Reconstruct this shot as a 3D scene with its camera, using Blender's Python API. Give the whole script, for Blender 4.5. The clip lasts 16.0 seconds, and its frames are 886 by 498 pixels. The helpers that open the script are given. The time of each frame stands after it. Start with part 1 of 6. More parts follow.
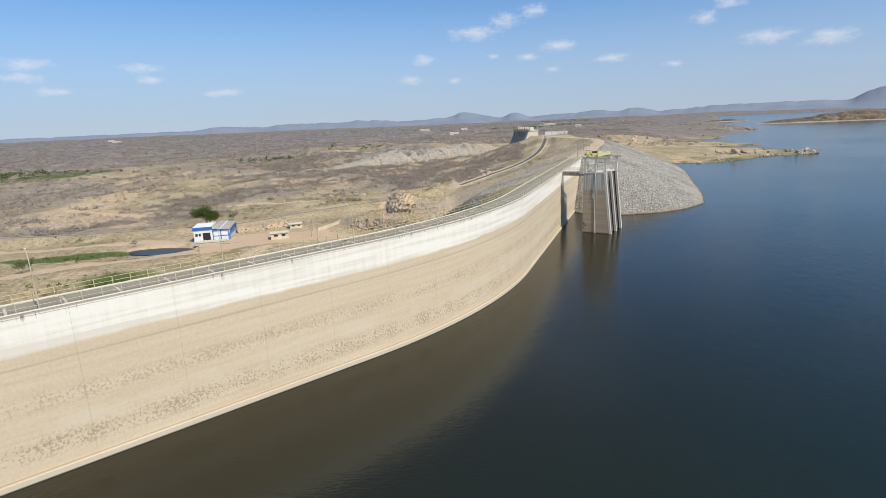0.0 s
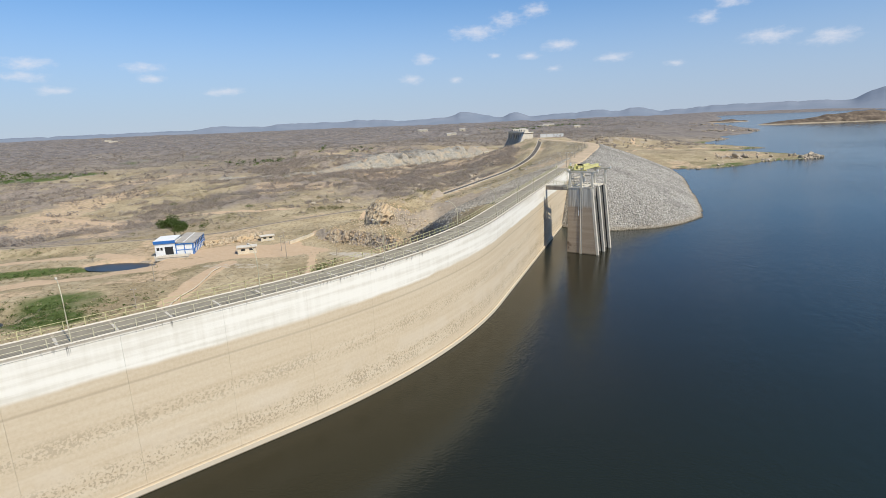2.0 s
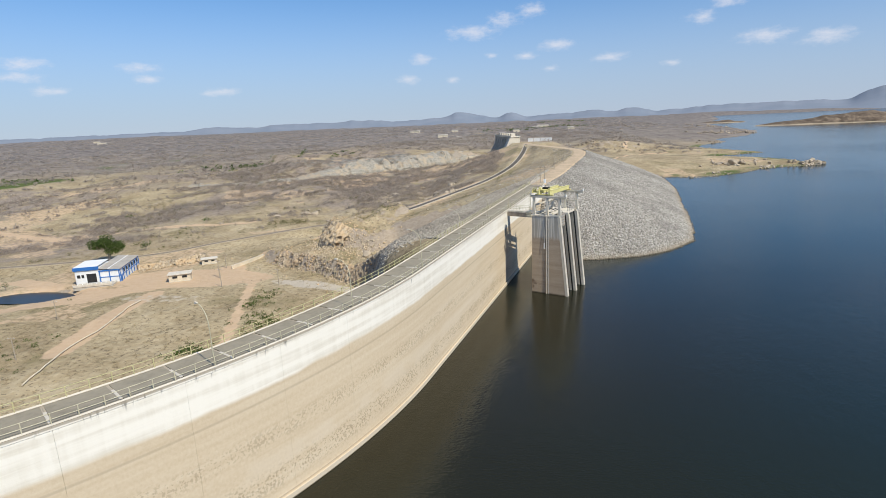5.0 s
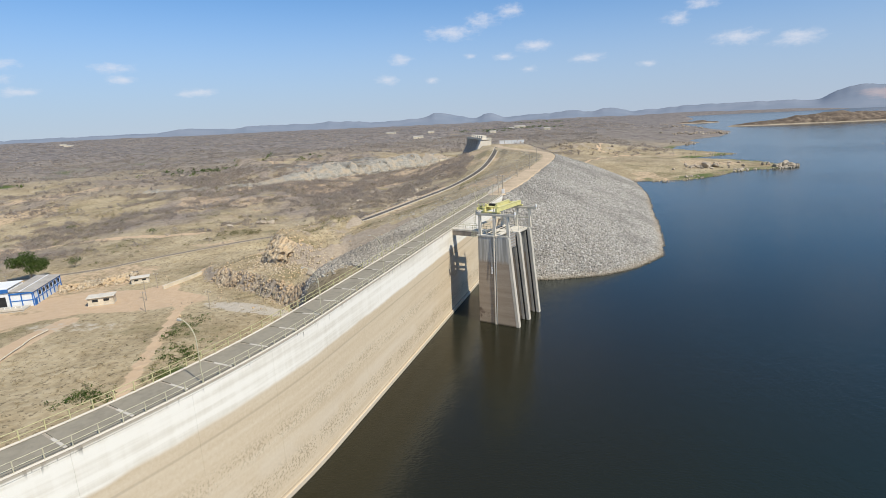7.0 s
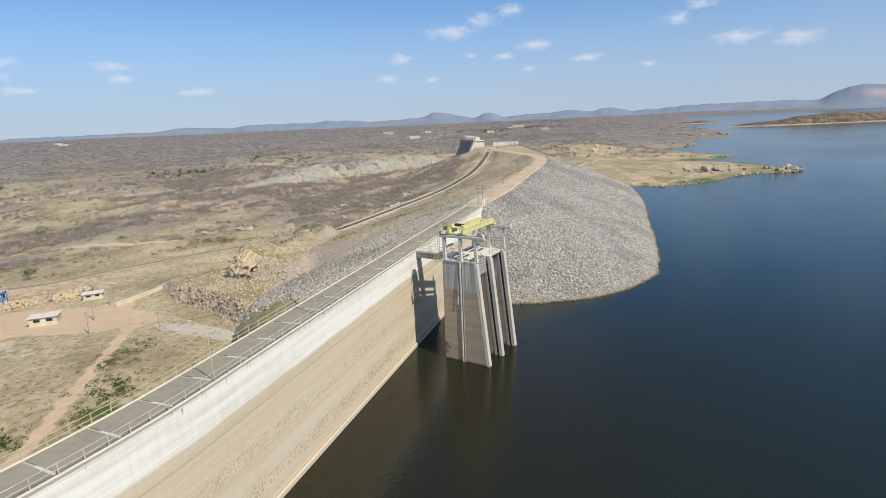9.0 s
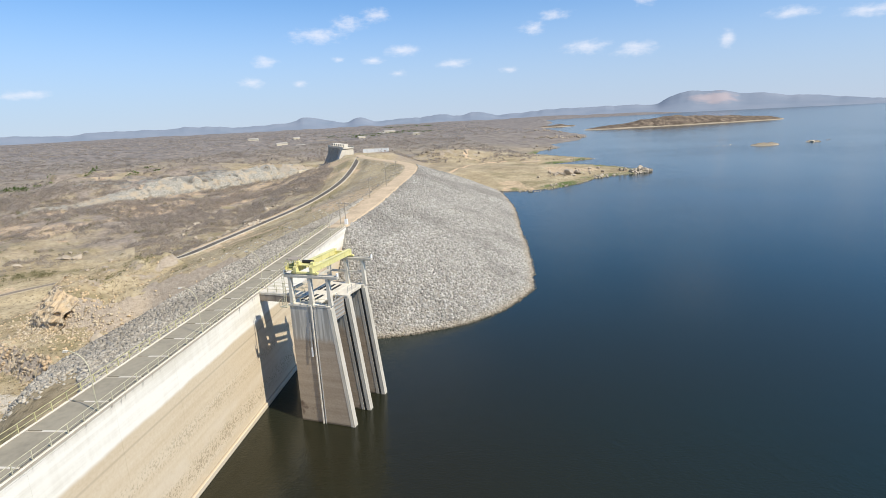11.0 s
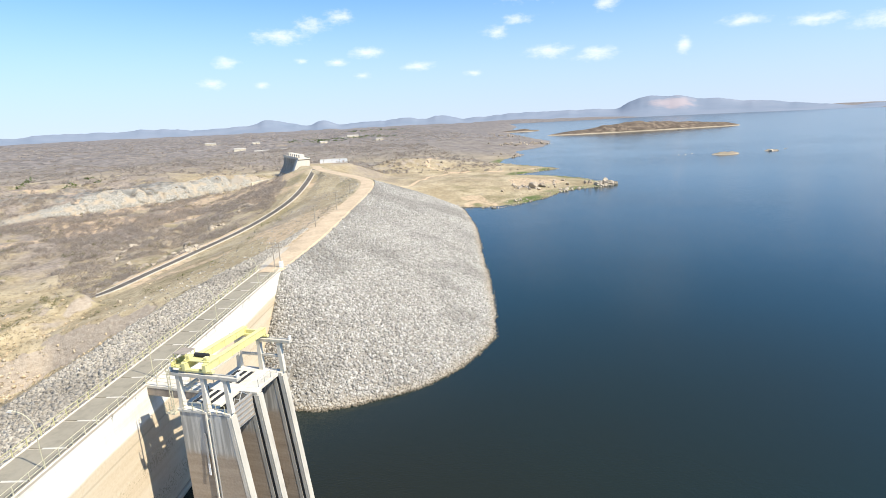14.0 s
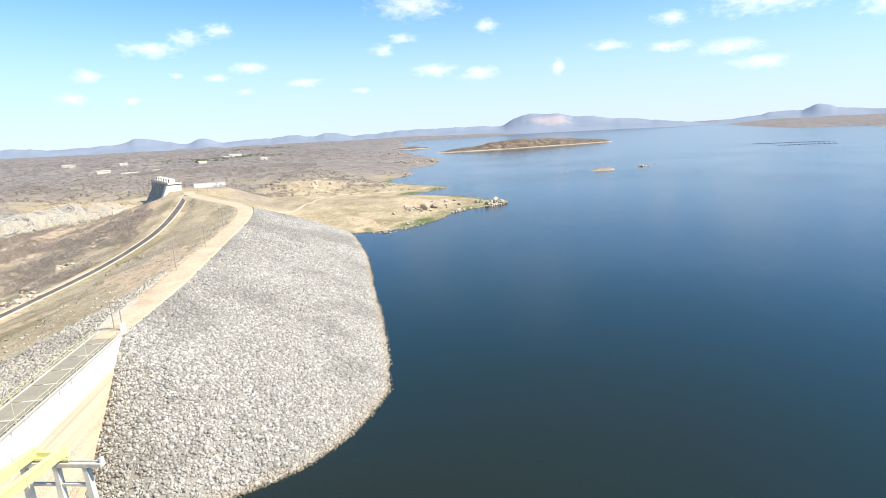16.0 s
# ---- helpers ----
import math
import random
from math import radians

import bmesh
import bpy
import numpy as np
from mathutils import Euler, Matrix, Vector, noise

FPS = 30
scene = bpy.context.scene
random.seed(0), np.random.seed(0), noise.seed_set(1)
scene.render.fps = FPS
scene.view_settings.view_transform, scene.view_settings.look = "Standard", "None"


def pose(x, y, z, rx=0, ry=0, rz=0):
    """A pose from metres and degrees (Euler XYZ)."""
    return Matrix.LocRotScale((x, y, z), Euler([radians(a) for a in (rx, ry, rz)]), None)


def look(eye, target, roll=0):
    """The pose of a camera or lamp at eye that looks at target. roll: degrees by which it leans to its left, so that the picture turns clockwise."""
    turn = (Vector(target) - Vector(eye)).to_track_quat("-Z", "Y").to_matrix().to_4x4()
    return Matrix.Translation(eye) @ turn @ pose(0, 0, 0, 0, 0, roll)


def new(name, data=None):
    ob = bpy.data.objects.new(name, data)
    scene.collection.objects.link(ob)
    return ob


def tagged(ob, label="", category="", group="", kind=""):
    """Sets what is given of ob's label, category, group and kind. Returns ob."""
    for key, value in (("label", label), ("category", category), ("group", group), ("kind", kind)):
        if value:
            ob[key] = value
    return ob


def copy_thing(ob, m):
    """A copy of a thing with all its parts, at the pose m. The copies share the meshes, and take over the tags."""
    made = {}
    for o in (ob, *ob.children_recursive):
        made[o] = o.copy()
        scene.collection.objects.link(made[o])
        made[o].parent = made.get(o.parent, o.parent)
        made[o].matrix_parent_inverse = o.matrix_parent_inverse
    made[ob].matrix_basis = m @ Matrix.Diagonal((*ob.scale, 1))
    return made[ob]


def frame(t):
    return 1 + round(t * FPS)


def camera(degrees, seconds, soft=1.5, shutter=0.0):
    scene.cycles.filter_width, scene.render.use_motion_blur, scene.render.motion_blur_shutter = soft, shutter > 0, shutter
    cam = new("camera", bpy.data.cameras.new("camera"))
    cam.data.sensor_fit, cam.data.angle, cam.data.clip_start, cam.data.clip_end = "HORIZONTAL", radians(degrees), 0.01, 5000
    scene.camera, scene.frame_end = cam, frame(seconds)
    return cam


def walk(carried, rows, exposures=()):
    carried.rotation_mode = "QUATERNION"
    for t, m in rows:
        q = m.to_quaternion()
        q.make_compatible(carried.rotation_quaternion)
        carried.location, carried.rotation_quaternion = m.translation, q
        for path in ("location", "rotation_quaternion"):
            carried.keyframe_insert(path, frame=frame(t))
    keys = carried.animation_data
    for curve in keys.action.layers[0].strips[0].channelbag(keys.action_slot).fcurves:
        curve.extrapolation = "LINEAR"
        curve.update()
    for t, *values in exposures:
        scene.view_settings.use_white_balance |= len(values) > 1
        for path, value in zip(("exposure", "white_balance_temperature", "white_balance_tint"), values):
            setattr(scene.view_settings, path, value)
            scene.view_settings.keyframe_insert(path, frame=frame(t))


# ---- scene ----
cam = camera(77.8, 16.0, soft=0.6)
PATH = [
    (0, (-0.562, -1.400, 35.001), (-0.808, 0.533, 34.549), -2.54),
    (0.5, (1.072, 2.942, 35.653), (0.825, 4.873, 35.197), -2.44),
    (1, (2.757, 7.286, 36.262), (2.508, 9.217, 35.806), -2.50),
    (1.5, (4.408, 11.640, 36.778), (4.159, 13.571, 36.325), -2.46),
    (2, (6.006, 16.154, 37.248), (5.757, 18.085, 36.794), -2.49),
    (2.5, (7.622, 20.790, 37.794), (7.373, 22.722, 37.340), -2.50),
    (3, (9.124, 25.456, 38.412), (8.877, 27.389, 37.958), -2.54),
    (5.5, (18.184, 48.333, 40.094), (17.950, 50.266, 39.639), -2.63),
    (6, (20.107, 52.752, 40.276), (19.922, 54.690, 39.821), -2.68),
    (6.5, (21.989, 57.037, 40.554), (21.836, 58.978, 40.097), -2.74),
    (7, (23.841, 61.175, 40.770), (23.670, 63.115, 40.314), -2.74),
    (7.5, (25.575, 65.244, 40.947), (25.357, 67.180, 40.493), -2.69),
    (8, (27.284, 69.227, 40.989), (27.035, 71.159, 40.535), -2.56),
    (8.5, (28.612, 73.101, 41.415), (28.363, 75.032, 40.962), -2.55),
    (9, (29.711, 76.997, 41.695), (29.541, 78.936, 41.237), -2.63),
    (9.5, (30.733, 80.919, 41.741), (30.732, 82.866, 41.282), -2.87),
    (10, (31.647, 84.819, 41.850), (31.770, 86.761, 41.388), -2.99),
    (12.5, (36.064, 100.131, 45.505), (36.401, 102.047, 45.041), -2.86),
    (13, (37.230, 102.738, 46.422), (37.573, 104.653, 45.957), -2.83),
    (13.5, (38.515, 105.511, 47.243), (38.867, 107.424, 46.780), -2.75),
    (14, (39.873, 108.402, 47.974), (40.259, 110.310, 47.513), -2.76),
    (14.5, (41.188, 111.445, 48.638), (41.642, 113.339, 48.184), -2.82),
    (15, (42.622, 114.603, 49.185), (43.158, 116.477, 48.742), -2.82),
    (15.5, (44.049, 117.781, 49.624), (44.699, 119.622, 49.190), -2.87),
    (16, (45.464, 121.011, 50.013), (46.216, 122.816, 49.591), -2.94),
]
walk(cam, [(t, look(eye, target, roll)) for t, eye, target, roll in PATH], [(0, 0.0), (3, 0.02), (9.5, 0.02), (10.2, 0.08), (11.2, 0.32), (12.4, 0.55), (14.5, 0.69), (16, 0.84)])

# ---------------------------------------------------------------- world, sun
SUN_AZ = math.atan2(0.757, -0.653)      # clockwise from +y
SUN_EL = radians(49)
world = bpy.data.worlds.new("sky")
scene.world = world
world.use_nodes = True
wn, wl = world.node_tree.nodes, world.node_tree.links
wn.clear()
w_out = wn.new("ShaderNodeOutputWorld")
w_bg = wn.new("ShaderNodeBackground")
w_sky = wn.new("ShaderNodeTexSky")
w_sky.sky_type = "NISHITA"
w_sky.sun_disc = False
w_sky.sun_elevation, w_sky.sun_rotation = SUN_EL, SUN_AZ
w_sky.altitude, w_sky.air_density, w_sky.dust_density, w_sky.ozone_density = 600, 1.0, 0.0, 3.5
w_bg.inputs["Strength"].default_value = 0.10


def wnode(kind, op=None, **values):
    n = wn.new(kind)
    if op:
        n.operation = op
    for k, v in values.items():
        n.inputs[int(k[1:])].default_value = v
    return n


def wlink(a, n, i):
    wl.new(a, n.inputs[i])
    return n.outputs[0]


w_dir = wn.new("ShaderNodeTexCoord").outputs["Generated"]
w_sep = wn.new("ShaderNodeSeparateXYZ")
wl.new(w_dir, w_sep.inputs[0])
w_az = wnode("ShaderNodeMath", "ARCTAN2")
wl.new(w_sep.outputs[0], w_az.inputs[0])
wl.new(w_sep.outputs[1], w_az.inputs[1])
w_el = wnode("ShaderNodeMath", "ARCSINE")
wl.new(w_sep.outputs[2], w_el.inputs[0])
w_sph = wn.new("ShaderNodeCombineXYZ")
wl.new(w_az.outputs[0], w_sph.inputs[0])
wl.new(w_el.outputs[0], w_sph.inputs[1])
w_deg = wnode("ShaderNodeVectorMath", "SCALE")
w_deg.inputs["Scale"].default_value = 180 / math.pi
w_ang = wlink(w_sph.outputs[0], w_deg, 0)
# clear air: blue above, paler towards the horizon
w_tint = wn.new("ShaderNodeMix")
w_tint.data_type, w_tint.blend_type = "RGBA", "MULTIPLY"
w_tint.inputs[0].default_value = 1.0
wl.new(w_sky.outputs[0], w_tint.inputs[6])
w_tint.inputs[7].default_value = (0.74, 1.03, 1.25, 1)
w_haze = wn.new("ShaderNodeMix")
w_haze.data_type = "RGBA"
w_hz = wnode("ShaderNodeMapRange", _1=0.0, _2=0.25, _3=0.8, _4=0.0)
w_hz.interpolation_type = "SMOOTHSTEP"
wl.new(wlink(w_sep.outputs[2], w_hz, 0), w_haze.inputs[0])
wl.new(w_tint.outputs[2], w_haze.inputs[6])
w_haze.inputs[7].default_value = (4.15, 4.75, 6.4, 1)
# small fair-weather clouds: bearing, height, half-width, half-height in degrees
CLOUDS = []


def cloud(a, e, w, h):
    CLOUDS.append((a, e, w, h))


for c in ((-42.3, 5.9, 1.7, 0.55), (-42.8, 4.9, 1.6, 0.4), (-41, 3.8, 1.5, 0.35), (-34.2, 5.7, 1.7, 0.45), (-33.6, 4.7, 1.2, 0.35), (-27.6, 3.5, 1.7, 0.4), (-8.4, 6.0, 1.2, 0.55), (-9.8, 4.1, 1.1, 0.55), (-5.3, 3.9, 0.8, 0.3),
          (-3.2, 8.2, 2.6, 0.7), (-0.2, 9.2, 1.6, 0.7), (2.6, 9.9, 1.3, 0.65), (4.9, 6.6, 1.8, 0.55)):
    cloud(*c)
for c in ((1.9, 5.8, 1.1, 0.35), (-1.5, 6.0, 0.6, 0.3), (9.9, 5.2, 1.6, 0.45), (4.3, 4.5, 0.8, 0.3), (15.4, 4.3, 0.9, 0.3), (22.7, 5.9, 2.2, 0.65), (27.2, 5.2, 1.9, 0.5), (19.6, 9.0, 1.6, 0.45), (17.6, 7.9, 1.2, 0.6), (20.9, 11.9, 4.0, 1.3),
          (53, 9.6, 5.0, 1.4), (28.0, 9.7, 1.1, 0.7), (45.0, 8.9, 1.5, 0.7)):
    cloud(*c)
for c in ((39.6, 7.1, 1.9, 0.5), (44.9, 6.5, 2.0, 0.5), (49.8, 6.0, 2.6, 0.7), (60.6, 8.0, 1.8, 1.0), (27.3, 5.6, 1.5, 0.5), (34.9, 5.5, 0.7, 0.7), (52.4, 4.5, 2.4, 0.6), (-13, 13.5, 3, 0.9), (9, 14.5, 4, 1.0), (33, 16, 5, 1.3), (-30, 15, 4, 1.0), (70, 11, 5, 1.3), (5, 24, 9, 2.5)):
    cloud(*c)
w_n1 = wnode("ShaderNodeTexNoise")
w_n1.inputs["Scale"].default_value, w_n1.inputs["Detail"].default_value, w_n1.inputs["Roughness"].default_value = 0.85, 6.0, 0.62
w_str = wnode("ShaderNodeVectorMath", "MULTIPLY")
w_str.inputs[1].default_value = (1.0, 2.0, 1.0)
wl.new(wlink(w_ang, w_str, 0), w_n1.inputs["Vector"])
w_min = None
for a, e, w, h in CLOUDS:
    n = wnode("ShaderNodeVectorMath", "MULTIPLY_ADD")
    n.inputs[1].default_value, n.inputs[2].default_value = (1 / w, 1 / h, 0), (-a / w, -e / h, 0)
    v = wlink(w_ang, n, 0)
    ln = wnode("ShaderNodeVectorMath", "LENGTH")
    wl.new(v, ln.inputs[0])
    d = ln.outputs["Value"]
    if w_min is None:
        w_min = d
    else:
        m_ = wnode("ShaderNodeMath", "MINIMUM")
        wl.new(w_min, m_.inputs[0])
        wl.new(d, m_.inputs[1])
        w_min = m_.outputs[0]
w_add = wnode("ShaderNodeMath", "MULTIPLY_ADD", _1=2.2, _2=-1.1)
w_sum = wnode("ShaderNodeMath", "ADD")
wl.new(w_min, w_sum.inputs[0])
wl.new(wlink(w_n1.outputs["Fac"], w_add, 0), w_sum.inputs[1])
w_den = wnode("ShaderNodeMapRange", _1=1.3, _2=-0.35, _3=0.0, _4=0.66)
w_den.interpolation_type = "SMOOTHSTEP"
w_cl = wn.new("ShaderNodeMix")
w_cl.data_type = "RGBA"
wl.new(wlink(w_sum.outputs[0], w_den, 0), w_cl.inputs[0])
wl.new(w_haze.outputs[2], w_cl.inputs[6])
w_cl.inputs[7].default_value = (8.0, 8.0, 8.6, 1)
wl.new(w_cl.outputs[2], w_bg.inputs["Color"])
wl.new(w_bg.outputs[0], w_out.inputs["Surface"])

sun_data = bpy.data.lights.new("sun", "SUN")
sun_data.energy, sun_data.angle, sun_data.color = 4.6, radians(0.53), (1.0, 0.94, 0.815)
sun = new("sun", sun_data)
sun.matrix_world = look((0, 0, 300), (-100 * 0.757 * math.cos(SUN_EL), 100 * 0.653 * math.cos(SUN_EL), 300 - 100 * math.sin(SUN_EL)))


# ---------------------------------------------------------------- node helpers
class Mat:
    """A node material with short helpers."""

    def __init__(self, name, rough=0.9, metallic=0.0, spec=0.3):
        self.m = bpy.data.materials.new(name)
        self.m.use_nodes = True
        self.t = self.m.node_tree
        self.b = self.t.nodes["Principled BSDF"]
        self.b.inputs["Roughness"].default_value = rough
        self.b.inputs["Metallic"].default_value = metallic
        self.b.inputs["Specular IOR Level"].default_value = spec

    def node(self, kind, **values):
        n = self.t.nodes.new(kind)
        for k, v in values.items():
            n.inputs[k].default_value = v
        return n

    def link(self, a, b):
        self.t.links.new(a, b)

    def pos(self):
        return self.t.nodes.new("ShaderNodeNewGeometry").outputs["Position"]

    def noise(self, scale, detail=4.0, vec=None, rough=0.55, distort=0.0):
        n = self.node("ShaderNodeTexNoise", Scale=scale, Detail=detail, Roughness=rough, Distortion=distort)
        self.link(vec if vec is not None else self.pos(), n.inputs["Vector"])
        return n.outputs["Fac"]

    def stretch(self, sx, sy, sz, vec=None):
        n = self.t.nodes.new("ShaderNodeVectorMath")
        n.operation = "MULTIPLY"
        self.link(vec if vec is not None else self.pos(), n.inputs[0])
        n.inputs[1].default_value = (sx, sy, sz)
        return n.outputs[0]

    def ramp(self, fac, stops):
        n = self.t.nodes.new("ShaderNodeValToRGB")
        e = n.color_ramp.elements
        while len(e) < len(stops):
            e.new(0.5)
        for el, (p, c) in zip(e, stops):
            el.position = p
            el.color = (*c, 1) if len(c) == 3 else c
        self.link(fac, n.inputs[0])
        return n.outputs[0]

    def step(self, fac, a, b):
        n = self.node("ShaderNodeMapRange", **{"From Min": a, "From Max": b})
        n.interpolation_type = "SMOOTHSTEP"
        self.link(fac, n.inputs["Value"])
        return n.outputs["Result"]

    def math(self, op, a, b=None):
        n = self.t.nodes.new("ShaderNodeMath")
        n.operation = op
        for i, v in enumerate((a, b)):
            if v is None:
                continue
            if isinstance(v, (int, float)):
                n.inputs[i].default_value = v
            else:
                self.link(v, n.inputs[i])
        return n.outputs[0]

    def mix(self, fac, a, b, mode="MIX"):
        n = self.t.nodes.new("ShaderNodeMix")
        n.data_type, n.blend_type = "RGBA", mode
        for key, v in ((0, fac), (6, a), (7, b)):
            if isinstance(v, (int, float)):
                n.inputs[key].default_value = v
            elif isinstance(v, tuple):
                n.inputs[key].default_value = (*v, 1)
            else:
                self.link(v, n.inputs[key])
        return n.outputs[2]

    def attr(self, name):
        n = self.t.nodes.new("ShaderNodeAttribute")
        n.attribute_name = name
        return n.outputs["Fac"]

    def z(self):
        n = self.t.nodes.new("ShaderNodeSeparateXYZ")
        self.link(self.pos(), n.inputs[0])
        return n.outputs["Z"]

    def rand(self):
        return self.t.nodes.new("ShaderNodeObjectInfo").outputs["Random"]

    def colour(self, c):
        if isinstance(c, tuple):
            self.b.inputs["Base Color"].default_value = (*c, 1)
        else:
            self.link(c, self.b.inputs["Base Color"])

    def bump(self, h, strength=0.5, dist=0.05):
        n = self.node("ShaderNodeBump", Strength=strength, Distance=dist)
        self.link(h, n.inputs["Height"])
        self.link(n.outputs[0], self.b.inputs["Normal"])


def plain(name, c, rough=0.8, metallic=0.0, grain=6.0, vary=0.18, spec=0.3):
    """A worn, slightly mottled coat of one colour."""
    m = Mat(name, rough, metallic, spec)
    n1 = m.noise(grain, 5)
    n2 = m.noise(grain * 0.13, 3)
    f = m.math("ADD", m.math("MULTIPLY", n1, 0.5), m.math("MULTIPLY", n2, 0.5))
    lo = tuple(v * (1 - vary * 1.6) for v in c)
    hi = tuple(min(1, v * (1 + vary)) for v in c)
    m.colour(m.ramp(f, [(0.3, lo), (0.7, hi)]))
    m.bump(n1, 0.25, 0.02)
    return m.m


def concrete(name, c=(0.42, 0.40, 0.36), dark=0.5):
    """Weathered cast concrete with rain streaks and blotches."""
    m = Mat(name, 0.88)
    streak = m.noise(1.0, 5, m.stretch(1.6, 1.6, 0.09))
    blot = m.noise(0.35, 6)
    fine = m.noise(9, 4)
    f = m.math("ADD", m.math("MULTIPLY", streak, 0.5), m.math("MULTIPLY", blot, 0.5))
    col = m.ramp(f, [(0.28, tuple(v * dark for v in c)), (0.5, c), (0.75, tuple(min(1, v * 1.18) for v in c))])
    col = m.mix(m.math("MULTIPLY", fine, 0.35), col, tuple(v * 0.7 for v in c))
    m.colour(col)
    m.bump(fine, 0.3, 0.02)
    return m.m


# ---------------------------------------------------------------- mesh helpers
def mesh_data(name, verts, faces, mat=None, smooth=False):
    me = bpy.data.meshes.new(name)
    me.from_pydata([tuple(map(float, v)) for v in verts], [], [tuple(f) for f in faces])
    if mat:
        me.materials.append(mat)
    if smooth:
        me.polygons.foreach_set("use_smooth", [True] * len(me.polygons))
    me.update()
    return me


def big_mesh(name, verts, tris, mat):
    """A large triangle or quad mesh from arrays."""
    verts, tris = np.asarray(verts, np.float32), np.asarray(tris, np.int32)
    k = tris.shape[1]
    me = bpy.data.meshes.new(name)
    me.vertices.add(len(verts))
    me.vertices.foreach_set("co", verts.ravel())
    me.loops.add(tris.size)
    me.loops.foreach_set("vertex_index", tris.ravel())
    me.polygons.add(len(tris))
    me.polygons.foreach_set("loop_start", np.arange(0, tris.size, k, dtype=np.int32))
    me.polygons.foreach_set("loop_total", np.full(len(tris), k, np.int32))
    me.update(calc_edges=True)
    me.validate()
    me.materials.append(mat)
    return me


def put_attr(me, name, values):
    a = me.attributes.new(name, "FLOAT", "POINT")
    a.data.foreach_set("value", np.asarray(values, np.float32))


def part(name, bm, material, parent=None, label=""):
    """Links a bmesh (or mesh) as one object under a thing or a part."""
    if isinstance(bm, bmesh.types.BMesh):
        me = bpy.data.meshes.new(name)
        bm.to_mesh(me)
        bm.free()
    else:
        me = bm
    if material is not None and not me.materials:
        me.materials.append(material)
    ob = new(name, me)
    ob.parent = parent
    return tagged(ob, label)


def thing(name, m, label, category, group="", kind=""):
    """An empty at a thing's base that parents its parts."""
    ob = new(name)
    ob.empty_display_size = 0.3
    ob.matrix_world = m
    return tagged(ob, label, category, group, kind)


def box(bm, x0, x1, y0, y1, z0, z1, bevel=0.0):
    m = Matrix.LocRotScale(((x0 + x1) / 2, (y0 + y1) / 2, (z0 + z1) / 2), None, (x1 - x0, y1 - y0, z1 - z0))
    r = bmesh.ops.create_cube(bm, size=1, matrix=m)
    if bevel:
        es = list({e for v in r["verts"] for e in v.link_edges})
        bmesh.ops.bevel(bm, geom=es, offset=bevel, segments=1, affect="EDGES", profile=0.5)
    return bm


def boxed(x0, x1, y0, y1, z0, z1, bevel=0.0):
    return box(bmesh.new(), x0, x1, y0, y1, z0, z1, bevel)


def tube(points, r, seg=6, taper=None):
    """A closed tube along points; taper gives the radius at the far end."""
    bm = bmesh.new()
    pts = [Vector(p) for p in points]
    rings = []
    for i, p in enumerate(pts):
        d = (pts[min(i + 1, len(pts) - 1)] - pts[max(i - 1, 0)]).normalized()
        side = d.cross(Vector((0, 0, 1)))
        side = side.normalized() if side.length > 1e-3 else Vector((1, 0, 0))
        up = side.cross(d).normalized()
        rr = r if taper is None else r + (taper - r) * i / (len(pts) - 1)
        rings.append([bm.verts.new(p + side * rr * math.cos(a) + up * rr * math.sin(a)) for a in [2 * math.pi * k / seg for k in range(seg)]])
    for a, b in zip(rings, rings[1:]):
        for k in range(seg):
            bm.faces.new((a[k], a[(k + 1) % seg], b[(k + 1) % seg], b[k]))
    bm.faces.new(rings[0][::-1])
    bm.faces.new(rings[-1])
    bmesh.ops.recalc_face_normals(bm, faces=bm.faces)
    return bm


def prism(poly, z0, z1):
    """An upright solid over a polygon."""
    bm = bmesh.new()
    a = [bm.verts.new((x, y, z0)) for x, y in poly]
    b = [bm.verts.new((x, y, z1)) for x, y in poly]
    n = len(poly)
    for i in range(n):
        bm.faces.new((a[i], a[(i + 1) % n], b[(i + 1) % n], b[i]))
    bm.faces.new(a[::-1])
    bm.faces.new(b)
    bmesh.ops.recalc_face_normals(bm, faces=bm.faces)
    return bm


# ---------------------------------------------------------------- noise on arrays
def lattice(ix, iy, seed):
    h = (ix * 374761393 + iy * 668265263 + seed * 974634777) & 0xFFFFFFFF
    h = ((h ^ (h >> 13)) * 1274126177) & 0xFFFFFFFF
    return ((h ^ (h >> 16)) & 0xFFFF) / 65535.0


def vnoise(x, y, scale, seed=0):
    x, y = np.asarray(x, float) / scale, np.asarray(y, float) / scale
    ix, iy = np.floor(x).astype(np.int64), np.floor(y).astype(np.int64)
    fx, fy = x - ix, y - iy
    fx, fy = fx * fx * (3 - 2 * fx), fy * fy * (3 - 2 * fy)
    a, b = lattice(ix, iy, seed), lattice(ix + 1, iy, seed)
    c, d = lattice(ix, iy + 1, seed), lattice(ix + 1, iy + 1, seed)
    return (a + (b - a) * fx) * (1 - fy) + (c + (d - c) * fx) * fy


def fbm(x, y, scale, seed=0, octaves=4):
    out, amp, tot = 0, 1.0, 0
    for k in range(octaves):
        out = out + amp * vnoise(x, y, scale / 2 ** k, seed + 17 * k)
        tot += amp
        amp *= 0.5
    return out / tot


def sstep(a, b, v):
    t = np.clip((v - a) / (b - a), 0, 1)
    return t * t * (3 - 2 * t)


